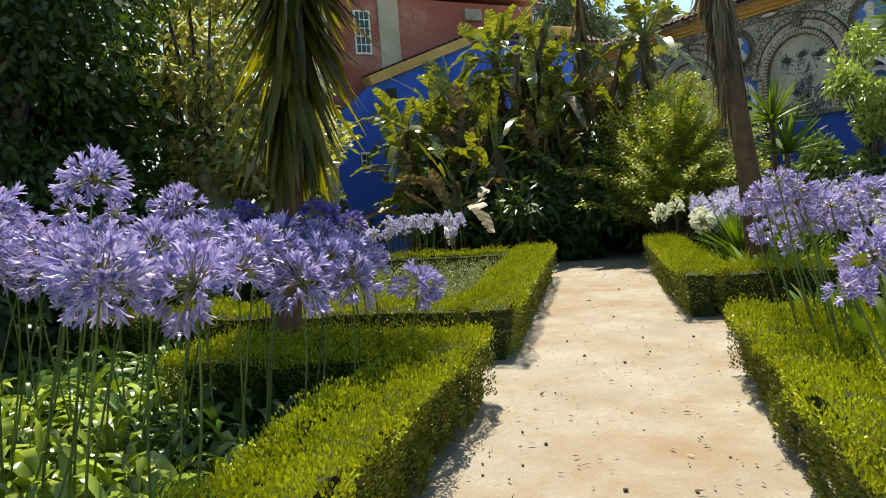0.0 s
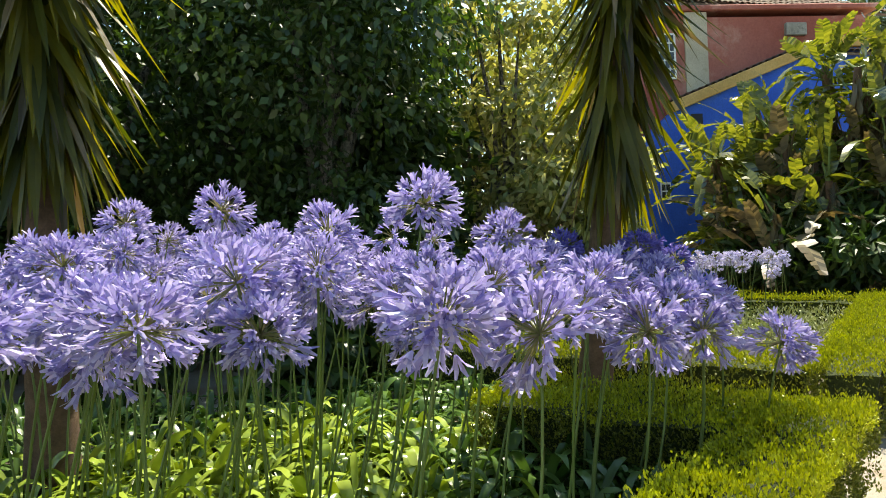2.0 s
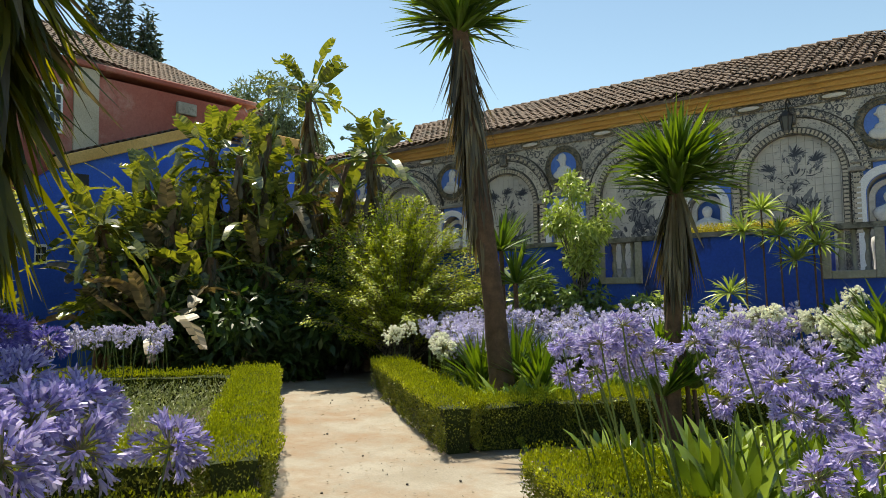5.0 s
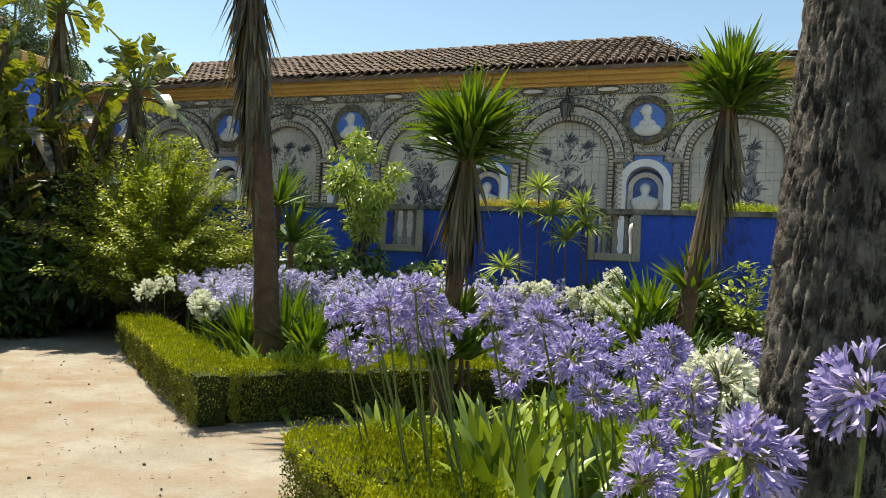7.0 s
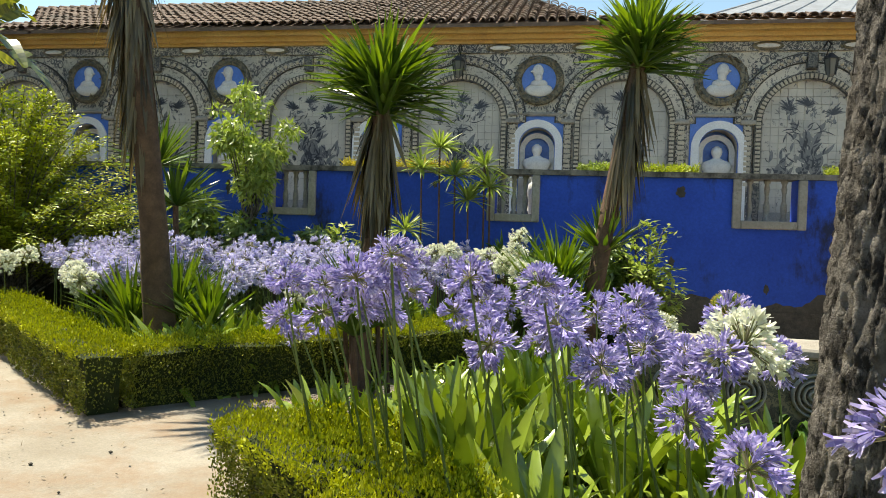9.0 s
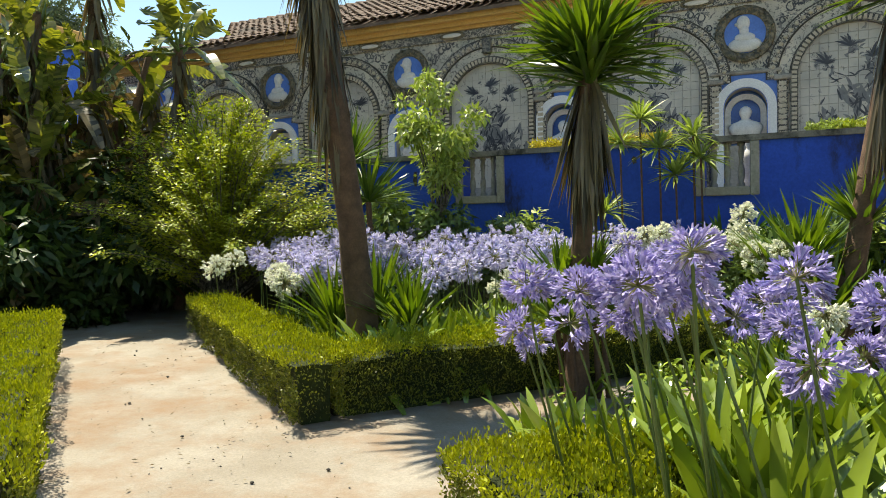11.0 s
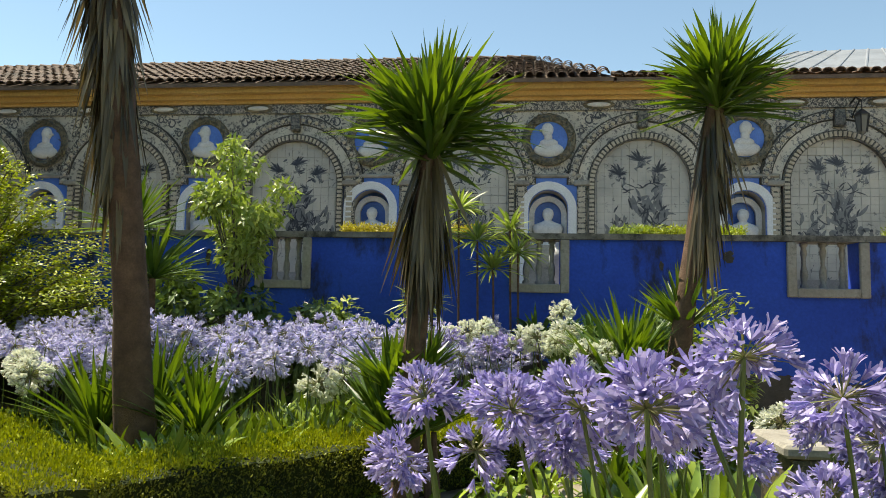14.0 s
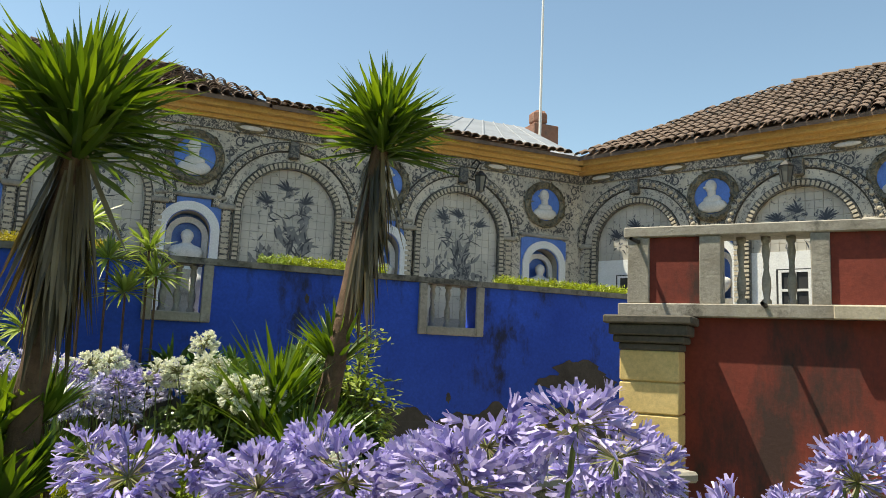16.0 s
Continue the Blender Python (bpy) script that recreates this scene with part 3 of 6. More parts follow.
def gallery(name, m, x0, x1, arches, meds, label, windows=(), low=FLOOR):
    """A tiled wall of arches, medallions and niches in its own axes: x along it, -y out of it."""
    holes = sorted((x - 0.40, x + 0.40, low, 3.68) for x in meds)
    w = wall(name, pierced(x0, x1, -0.1, GTOP, holes), 0, 0.35, M["tile"], label, "wall", m)
    spring = 3.70
    sides = set()
    for i, cx in enumerate(arches):
        a = raw("arch_surround", *arc_ring(cx, spring, 0.80, 0.92, -0.10, 0.02, low), M["border"], w)
        raw("outer_moulding", *arc_ring(cx, spring, 1.125, 1.26, -0.085, 0.02), M["ring"], a)
        raw("middle_moulding", *arc_ring(cx, spring, 0.935, 1.10, -0.05, 0.02), M["tile"], a)
        for r0 in (0.921, 1.111, 1.272):
            raw("groove", *arc_ring(cx, spring, r0 - 0.012, r0 + 0.014, -0.058, 0.01), M["base_stone"], a)
        # small dentils round the arch
        D = []
        for k in range(37):
            t = math.pi * k / 36
            bm = boxed(-0.022, 0.022, -0.125, -0.09, 0.82, 0.90)
            bm.transform(Matrix.Translation((cx, 0, spring)) @ Matrix.Rotation(math.pi / 2 - t, 4, "Y"))
            D.append((np.array([v.co[:] for v in bm.verts]), [[v.index for v in f.verts] for f in bm.faces]))
            bm.free()
        for k in range(14):
            for sx in (-1, 1):
                z = spring - 0.06 - k * 0.076
                bm = boxed(cx + sx * 0.86 - 0.04, cx + sx * 0.86 + 0.04, -0.125, -0.09, z - 0.022, z + 0.022)
                D.append((np.array([v.co[:] for v in bm.verts]), [[v.index for v in f.verts] for f in bm.faces]))
                bm.free()
        raw("dentils", *join(*D), M["pale_stone"], a)
        D = []
        for k in range(29):
            t = math.pi * (k + 0.5) / 29
            bm = bmesh.new()
            bmesh.ops.create_uvsphere(bm, u_segments=8, v_segments=5, radius=0.038)
            bm.transform(Matrix.Translation((cx + 1.19 * math.cos(t), -0.085, spring + 1.19 * math.sin(t))))
            D.append((np.array([v.co[:] for v in bm.verts]), [[v.index for v in f.verts] for f in bm.faces]))
            bm.free()
        V = np.concatenate([v for v, _ in D])
        F, o = [], 0
        for v, f in D:
            F += [[i + o for i in g] for g in f]
            o += len(v)
        raw("beads", V, F, M["pale_stone"], a)
        part("keystone", boxed(cx - 0.09, cx + 0.09, -0.16, 0.01, spring + 0.98, spring + 1.29, bevel=0.02), M["border"], a)
        wx = windows[i] if i < len(windows) else 0
        if not wx:
            tl = raw("tile_picture", [(cx - 0.8, -0.004, low), (cx + 0.8, -0.004, low), (cx + 0.8, -0.004, spring), (cx - 0.8, -0.004, spring)], [(0, 1, 2, 3)], M["joint"], w, "blue and white tile picture under an arch")
        else:
            tl = part("window_plaster", boxed(cx - 0.8, cx + 0.8, -0.03, 0.0, low, 3.42), M["white"], w, "white plaster below the tile picture")
            fr = part("window_frame", boxed(cx - 0.40, cx + 0.40, -0.055, -0.032, 2.1, 3.12), M["dark"], tl)
            for k in range(4):
                part("glazing_bar", boxed(cx - 0.36 + k * 0.23, cx - 0.31 + k * 0.23, -0.08, -0.056, 2.1, 3.1), M["white"], tl)
            for k in range(4):
                part("glazing_bar", boxed(cx - 0.36, cx + 0.43, -0.078, -0.057, 2.1 + k * 0.32, 2.14 + k * 0.32), M["white"], tl)
        PICTURES.append((w, tl, cx, spring, 3.42 if wx else low))
        for sx in (-1, 1):
            p = part("pilaster", boxed(cx + sx * 0.94 - 0.01, cx + sx * 1.12 + 0.01, -0.07, 0.0, low, spring - 0.02, bevel=0.012), M["ring"], w)
            D = []
            for k in range(12):
                bm = boxed(cx + sx * 1.03 - 0.055, cx + sx * 1.03 + 0.055, -0.085, -0.068, spring - 0.11 - k * 0.092, spring - 0.05 - k * 0.092)
                D.append((np.array([v.co[:] for v in bm.verts]), [[v.index for v in f.verts] for f in bm.faces]))
                bm.free()
            raw("boss_row", *join(*D), M["pale_stone"], p)
            part("capital", boxed(cx + sx * 1.03 - 0.14, cx + sx * 1.03 + 0.14, -0.12, 0.0, spring - 0.02, spring + 0.07, bevel=0.02), M["stone"], p)
    for i, cx in enumerate(meds):
        ni = raw("niche", *arched_plate(cx, 0.51, low, 3.82, 0.335, 3.27, -0.03, 0.0), M["med_blue"], w, "blue-glazed panel with an arched niche")
        raw("niche_arch", *arc_ring(cx, 3.27, 0.345, 0.485, -0.075, -0.028, low), M["white"], ni, "white arched surround")
        raw("niche_lining", *arc_ring(cx, 3.27, 0.330, 0.345, 0.0, 0.30, low), M["stone"], ni)
        raw("niche_inner_arch", *arc_ring(cx, 3.20, 0.235, 0.329, 0.16, 0.24, low), M["marble"], ni)
        part("niche_back", boxed(cx - 0.40, cx + 0.40, 0.28, 0.33, low, 3.67), M["med_blue"], ni)
        part("impost_band", boxed(cx - 0.56, cx + 0.56, -0.09, 0.0, 3.825, 3.89, bevel=0.02), M["stone"], w)
        me = raw("medallion", *arc_disc(cx, 4.5, 0.335, -0.035, 0.0), M["med_blue"], w, "round blue medallion with a white relief bust")
        V, F = torus_ring(cx, 4.5, 0.40, 0.075)
        wr = raw("wreath", V, F, M["wreath"], me)
        n = 130
        t = rng.uniform(0, 2 * math.pi, n)
        rr = 0.40 + rng.uniform(-0.06, 0.07, n)
        P = np.stack([cx + rr * np.cos(t), np.full(n, -0.07) + rng.uniform(-0.02, 0.02, n), 4.5 + rr * np.sin(t)], 1)
        D = np.stack([-np.sin(t) + rng.normal(0, 0.5, n), rng.normal(-0.4, 0.3, n), np.cos(t) + rng.normal(0, 0.5, n)], 1)
        raw("wreath_leaves", *blades(P, D, rng.normal(0, 1, (n, 3)), 0.075, 0.035, 0, 2, oval, 0.3), M["wreath"], me)
        bm = relief_mesh(1 if i % 2 else -1)
        bm.transform(Matrix.Translation((cx, -0.045, 4.51)) @ Matrix.Scale(1.28, 4))
        part("relief_bust", bm, M["marble"], me, "white relief bust", True)
        V, F = bust_mesh()
        st = raw("bust", V, F, M["marble"], None, "pale marble bust standing in a niche", True)
        tagged(st, category="statue", group="busts in niches")
        st.matrix_world = m @ pose(cx, 0.10, 2.64) @ Matrix.Diagonal((0.98, 0.9, 0.94, 1))
        part("niche_shelf", boxed(cx - 0.329, cx + 0.329, -0.06, 0.279, low, 2.64), M["stone"], ni)
    part("frieze", boxed(x0, x1, -0.05, 0.0, FRIEZE, GTOP - 0.004), M["ring"], w)
    for cx in arches:
        for sx in (-0.74, 0.74):
            c = part("cartouche", ellipse_boss(cx + sx, (FRIEZE + GTOP) / 2, 0.29, 0.085, -0.045), M["wreath"], w, smooth=True)
            part("cartouche_face", ellipse_boss(cx + sx, (FRIEZE + GTOP) / 2, 0.21, 0.045, -0.07), M["marble"], c, smooth=True)
    S = []
    for cx in meds:
        S += scrollwork(cx)
    raw("painted_scrollwork", *join(*S), M["ink"], w, "dark scrollwork on the pale wall tiles")
    return w


def arc_disc(cx, cz, r, y0, y1, n=32):
    V = [(cx + r * math.cos(2 * math.pi * k / n), y, cz + r * math.sin(2 * math.pi * k / n)) for y in (y0, y1) for k in range(n)]
    return np.array(V), [tuple(range(n))] + [(k, (k + 1) % n, n + (k + 1) % n, n + k) for k in range(n)]


def torus_ring(cx, cz, R, r, n=36, k=8):
    V, F = [], []
    for i in range(n):
        a = 2 * math.pi * i / n
        for j in range(k):
            b = 2 * math.pi * j / k
            q = R + r * math.cos(b)
            V.append((cx + q * math.cos(a), -0.02 - 0.06 * (1 + math.sin(b)) / 2, cz + q * math.sin(a)))
            F.append((i * k + j, ((i + 1) % n) * k + j, ((i + 1) % n) * k + (j + 1) % k, i * k + (j + 1) % k))
    return np.array(V), F


PICTURES = []
MAIN = Matrix.Translation((0, GY, 0))
WING = Matrix.Translation((6.05, GY, 0)) @ Matrix.Rotation(math.atan2(-0.896, 0.444), 4, "Z")
MEDS = [-14.2, -11.05, -7.83, -4.68, -1.52, 1.78, 5.15]
ARCHES = [-12.6, -9.42, -6.1, -3.02, 0.08, 3.3]
gallery("wall_gallery", MAIN, GX0, GX1, ARCHES, MEDS, "long garden gallery wall with painted tile arches and niches")
gallery("wall_wing", WING, 0.0, 9.0, [1.21, 4.15, 7.1], [2.69, 5.6, 8.4], "tiled gallery wing turning from the long wall", (1, 1, 1))
CORN = [(-0.10, 0.3, GTOP, 5.26), (-0.20, 0.3, 5.26, 5.34), (-0.34, 0.3, 5.34, 5.46)]
for nm, m, x0, x1 in (("cornice_gallery", MAIN, GX0 - 0.2, GX1 - 0.16), ("cornice_wing", WING, -0.02, 9.2)):
    bm = bmesh.new()
    for y0, y1, z0, z1 in CORN:
        box(bm, x0, x1, y0, y1, z0, z1)
    c = tagged(part(nm, bm, M["yellow"]), "ochre plaster eaves cornice under a tiled roof", "cornice", "", "structure")
    c.matrix_world = m
# terrace front
WINDOWS = [(-5.68, -4.88), (-2.12, -1.32), (1.46, 2.47)]
wall("wall_terrace", pierced(GX0, 5.6, 0.55, 2.46, [(a + 0.12, b - 0.12, 1.86, 2.46) for a, b in WINDOWS]), BY, BY + 0.32, M["blue"], "weathered cobalt-blue limewashed terrace wall with openings")
wall("wall_base", [(GX0, 5.6, -0.1, 0.546)], BY - 0.02, BY + 0.32, M["base_stone"], "dark damp unpainted foot of the terrace wall")
def damp_foot():
    """Bare, damp plaster at the wall's foot with a ragged upper edge."""
    n, V, F = 420, [], []
    for i in range(n + 1):
        x = GX0 + (5.6 - GX0) * i / n
        top = 0.72 + 0.30 * noise.noise((x * 0.8, 3, 0)) + 0.14 * noise.noise((x * 3.1, 7, 0)) + 0.06 * noise.noise((x * 11, 1, 0))
        V += [(x, BY - 0.006, 0.54), (x, BY - 0.006, top), (x, BY + 0.01, top)]
    for i in range(n):
        o = i * 3
        F += [(o, o + 3, o + 4, o + 1), (o + 1, o + 4, o + 5, o + 2)]
    tagged(raw("damp_plaster", V, F, M["base_stone"]), "dark damp plaster along the foot of the blue wall", "plaster", "", "structure")
    for k in range(12):
        x, z = rng.uniform(-8, 5.4), rng.uniform(0.8, 2.3)
        w, h = rng.uniform(0.03, 0.09), rng.uniform(0.05, 0.14)
        if k > 8:
            x, z, w, h = (4.15, 1.30, 0.42, 0.16) if k == 9 else (3.75, 1.12, 0.35, 0.10) if k == 10 else (4.5, 1.12, 0.3, 0.14)
        m = 26
        P = [(x, BY - 0.004 - 0.0005 * k, z)] + [(x + w * math.cos(t) * (1 + 0.6 * noise.noise((k, math.cos(t) * 2, math.sin(t) * 2))), BY - 0.004 - 0.0005 * k, z + h * math.sin(t) * (1 + 0.6 * noise.noise((k + 50, math.cos(t) * 2, math.sin(t) * 2)))) for t in np.linspace(0, 2 * math.pi, m, endpoint=False)]
        tagged(raw("flaked_patch", P, [(0, 1 + (i + 1) % m, 1 + i) for i in range(m)], M["base_stone"]), "patch of flaked dark plaster on the blue wall", "plaster", "flaked patches", "structure")


damp_foot()
wall("parapet_coping", [(GX0, 5.6, 2.462, 2.54)], BY - 0.05, BY + 0.36, M["coping"], "weathered grey stone coping", "coping")
wall("terrace_floor", [(GX0, 14, FLOOR - 0.2, FLOOR - 0.004)], BY + 0.33, GY - 0.002, M["stone"], "stone floor of a raised terrace", "floor")


def baluster_mesh(h, r=0.055):
    return lathe([(r, 0), (r, h * 0.07), (r * 0.6, h * 0.10), (r * 0.95, h * 0.26), (r * 0.9, h * 0.38), (r * 0.5, h * 0.52), (r * 0.62, h * 0.56), (r * 0.5, h * 0.60), (r * 0.85, h * 0.78), (r * 0.6, h * 0.90), (r, h * 0.93), (r, h)], 12)


for a, b in WINDOWS:
    th = empty("balustrade_window", Matrix.Translation(((a + b) / 2, BY, 1.74)), "weathered stone opening with turned balusters in the blue wall", "balustrade", "wall balustrades")
    w = (b - a) / 2
    for x0, x1, z0, z1 in ((-w, -w + 0.119, 0, 0.718), (w - 0.119, w, 0, 0.718), (-w + 0.121, w - 0.121, 0, 0.119)):
        part("frame", boxed(x0, x1, -0.05, 0.33, z0, z1, bevel=0.012), M["stone"], th)
    for k in range(3):
        V, F = baluster_mesh(0.60, 0.05)
        o = raw("baluster", V + np.array([(k - 1) * (w - 0.12) * 0.62, 0.14, 0.12]), F, M["stone"], th, smooth=True)
for x in (-1.45,):
    V, F = statue_mesh()
    st = raw("statue", V, F, M["marble"], None, "pale weathered stone figure behind the parapet", True)
    tagged(st, category="statue")
    st.matrix_world = pose(x, BY + 0.62, FLOOR) @ Matrix.Scale(0.7, 4)


# ---- roofs ----
def tile_mesh():
    """One curved clay tile, lying along +y."""
    V, F = [], []
    for y, r, z in ((0, 0.09, 0.02), (0.33, 0.074, 0.0)):
        for k in range(7):
            t = math.pi * k / 6
            V.append((r * math.cos(t), y, z + r * 0.75 * math.sin(t)))
        for k in range(7):
            t = math.pi * k / 6
            V.append(((r - 0.016) * math.cos(t), y, z + (r - 0.016) * 0.75 * math.sin(t)))
    F = [(k, k + 1, 14 + k + 1, 14 + k) for k in range(6)] + [(k, 7 + k, 8 + k, k + 1) for k in range(6)] + [(0, 14, 21, 7), (6, 13, 27, 20)]
    return np.array(V), F


TILE_V, TILE_F = tile_mesh()
TILE_ME = bpy.data.meshes.new("roof_tile")
TILE_ME.from_pydata([tuple(v) for v in TILE_V], [], TILE_F)
TILE_ME.materials.append(M["roof"])


def roof(name, m, width, rise, run, hip0, hip1, label, singles, first=0.0):
    """A tiled slope in its own axes: eave along x, running back along y; hip0, hip1: how far each end leans in at the ridge."""
    slope = math.hypot(rise, run)
    ang = math.atan2(rise, run)
    bm = bmesh.new()
    vs = [bm.verts.new(p) for p in ((0, 0, 0), (width, 0, 0), (width - hip1, run, rise), (hip0, run, rise), (0, 0, -0.07), (width, 0, -0.07), (width - hip1, run, rise - 0.07), (hip0, run, rise - 0.07))]
    for f in ((0, 1, 2, 3), (7, 6, 5, 4), (0, 4, 5, 1), (1, 5, 6, 2), (2, 6, 7, 3), (3, 7, 4, 0)):
        bm.faces.new([vs[i] for i in f])
    r = tagged(part(name, bm, M["roof"]), label, "roof", "", "structure")
    r.matrix_world = m
    rows, cols = int(slope / 0.27), int(width / 0.185)
    tilt = Matrix.Rotation(ang, 4, "X")
    rest, made = [], 0
    tn = np.array(tilt.to_3x3())
    for i in range(int(min(0.0, hip0) / 0.185), cols):
        x = 0.095 + i * 0.185
        for j in range(rows):
            s = j * 0.27
            f = s / slope
            if x < hip0 * f - 0.05 or x > width - hip1 * f + 0.05:
                continue
            lean = rng.normal(0, 0.035)
            off = np.array([x + rng.normal(0, 0.008), s * math.cos(ang) - 0.04, s * math.sin(ang) + 0.012 + abs(rng.normal(0, 0.006))])
            if j < 3 and made < singles and x > first:
                o = new("roof_tile", TILE_ME)
                o.parent = r
                o.matrix_basis = Matrix.Translation(off) @ tilt @ Matrix.Rotation(lean, 4, "Z")
                made += 1
            else:
                c, q = math.cos(lean), math.sin(lean)
                rest.append((TILE_V @ np.array([[c, q, 0], [-q, c, 0], [0, 0, 1]]) @ tn.T + off, TILE_F))
    if rest:
        V = np.concatenate([v for v, _ in rest])
        F = (np.arange(len(rest))[:, None, None] * len(TILE_V) + np.array(TILE_F)[None]).reshape(-1, 4)
        tagged(raw("roof_tiles", V, F, M["roof"], r), kind="stuff")
    # ridge
    n = int((width - hip0 - hip1) / 0.30)
    rg = [(TILE_V[:, [1, 0, 2]] * np.array([1, 1.15, 1.2]) + np.array([hip0 + k * 0.30, run, rise + 0.02]), TILE_F) for k in range(n)]
    if rg:
        raw("ridge_tiles", *join(*rg), M["roof"], r)
    return r


roof("roof_gallery", Matrix.Translation((-12.15, GY - 0.46, 5.48)), 11.75, 1.38, 3.0, -2.2, 1.25, "long clay-tiled gallery roof with weathered curved tiles", 220)
roof("roof_gallery_low", Matrix.Translation((-15.7, GY - 0.46, 5.47)), 3.6, 0.26, 0.6, 0.0, 0.0, "low tiled edge of the gallery's end wall", 30)
roof("roof_gallery_end", Matrix.Translation((-0.45, GY - 0.46, 5.468)), 6.1, 0.12, 0.40, 0.0, 0.2, "low run of clay eaves tiles", 60)
roof("roof_wing", WING @ Matrix.Translation((0.1, -0.46, 5.48)), 9.0, 1.98, 3.5, 3.2, 0.0, "hipped clay-tiled roof of the gallery wing", 120)


def metal_roof():
    """Grey sheet roof of the pavilion behind the corner, in seamed panels."""
    m = surface("grey_sheet_roof", (0.24, 0.255, 0.27), (0.34, 0.355, 0.37), 2, 20, 0.5, 0.003, (0.22, 0.22, 0.22), 3)
    th = empty("pavilion_roof", Matrix.Translation((0, 0, 0)), "low hipped roof of grey metal sheets with seams", "roof", "", "structure")
    a, b, c, d = Vector((0.9, 16.3, 5.62)), Vector((6.3, 16.1, 5.66)), Vector((6.9, 20.0, 7.55)), Vector((4.2, 20.0, 7.5))
    n = 9
    for k in range(n):
        p, q = a.lerp(b, k / n), a.lerp(b, (k + 1) / n)
        r, s = d.lerp(c, (k + 1) / n), d.lerp(c, k / n)
        raw("sheet", [p, q, r, s, p - Vector((0, 0, 0.05)), q - Vector((0, 0, 0.05)), r - Vector((0, 0, 0.05)), s - Vector((0, 0, 0.05))], [(0, 1, 2, 3), (7, 6, 5, 4), (0, 4, 5, 1), (1, 5, 6, 2), (2, 6, 7, 3), (3, 7, 4, 0)], m, th)
        raw("seam", *tube([p, s], [0.025, 0.025], 6), m, th)
    e = Vector((8.6, 19.0, 5.8))
    raw("side_sheet", [b, e, c, b - Vector((0, 0, 0.05)), e - Vector((0, 0, 0.05)), c - Vector((0, 0, 0.05))], [(0, 1, 2), (5, 4, 3), (0, 3, 4, 1), (1, 4, 5, 2), (2, 5, 3, 0)], m, th)


metal_roof()
bk = surface("chimney_brick", (0.22, 0.10, 0.07), (0.32, 0.17, 0.12), 6, 30, 0.9, 0.02, (0.14, 0.09, 0.07), 3)
th = empty("chimney", Matrix.Translation((8.65, 22, 0)), "weathered red brick chimney above the roofs", "chimney")
part("shaft", boxed(-0.42, 0.42, -0.3, 0.3, 0, 8.4, bevel=0.02), bk, th)
part("cap", boxed(-0.36, 0.1, -0.25, 0.25, 8.401, 8.85, bevel=0.10), bk, th)
wall("wall_pavilion", [(1.0, 8.0, -0.1, 5.55)], GY + 0.4, 21.0, M["pale_stone"], "plain pavilion wall behind the gallery corner")
fp = empty("flagpole", Matrix.Translation((8.36, 22, 0)), "thin white flagpole rising behind the roofs", "flagpole")
raw("pole", *tube([(0, -0.4, 0), (0, -0.4, 16)], [0.05, 0.035], 8), M["white"], fp)


def lantern(m):
    th = empty("wall_lantern", m, "dark iron lantern on a bracket on the gallery wall", "lantern", "gallery lanterns")
    iron = M["dark"]
    raw("bracket", *join(tube([(0, 0, 0.35), (0, -0.25, 0.42), (0, -0.45, 0.30)], [0.015] * 3, 6), tube([(0, 0, 0.05), (0, -0.2, 0.2), (0, -0.40, 0.33)], [0.012] * 3, 6)), iron, th)
    raw("chain", *tube([(0, -0.45, 0.30), (0, -0.45, 0.16)], [0.008, 0.008], 6), iron, th)
    V, F = lathe([(0.0, 0.16), (0.03, 0.15), (0.13, 0.06), (0.125, 0.04)], 6)
    raw("hood", V + np.array([0, -0.45, 0]), F, iron, th)
    V, F = lathe([(0.11, 0.04), (0.07, -0.22), (0.03, -0.26)], 6)
    g, n, l, b = material("lantern_glass", 0.2)
    b.inputs["Base Color"].default_value = (0.12, 0.12, 0.11, 1)
    raw("glass", V + np.array([0, -0.45, 0]), F, g, th)
    for k in range(6):
        t = 2 * math.pi * k / 6
        raw("bar", *tube([(0.115 * math.cos(t), -0.45 + 0.115 * math.sin(t), 0.04), (0.075 * math.cos(t), -0.45 + 0.075 * math.sin(t), -0.22)], [0.009, 0.009], 5), iron, th)


for mm in (MAIN @ pose(-3.02, 0, 4.72), MAIN @ pose(3.5, 0, 4.72), WING @ pose(4.05, 0, 4.72)):
    lantern(mm)


# ---- red stair wall, balustrade and yellow pillar ----
RW = Matrix.Translation((2.08, 9.17, 0.274)) @ Matrix.Rotation(math.atan2(-1.33, 1.11), 4, "Z") @ Matrix.Scale(0.82, 4)
rw = wall("wall_red", [(0.0, 9.0, -0.4, 2.0)], 0.0, 0.35, M["red"], "weathered dark red limewashed terrace wall", "wall", RW)
wall("terrace_floor_side", [(0.02, 9.0, 1.4, 1.99)], 0.352, 5.0, M["stone"], "stone floor of the side terrace", "floor", RW)
bl = empty("stone_balustrade", RW @ Matrix.Translation((0, 0, 2.0)), "weathered stone parapet with red panels and turned balusters", "balustrade")
part("base_rail", boxed(-0.12, 9.0, -0.10, 0.40, 0.004, 0.15, bevel=0.012), M["stone"], bl)
part("top_rail", boxed(-0.06, 9.0, -0.08, 0.38, 0.90, 1.02, bevel=0.012), M["stone"], bl)
for x0, x1 in ((-0.02, 0.22), (0.76, 0.98), (1.85, 2.03)):
    part("post", boxed(x0, x1, -0.06, 0.36, 0.152, 0.898, bevel=0.008), M["stone"], bl)
part("panel", boxed(0.222, 0.758, -0.02, 0.32, 0.152, 0.898), M["red"], bl, "red painted panel")
part("panel", boxed(2.032, 9.0, -0.02, 0.32, 0.152, 0.898), M["red"], bl, "red painted panel")
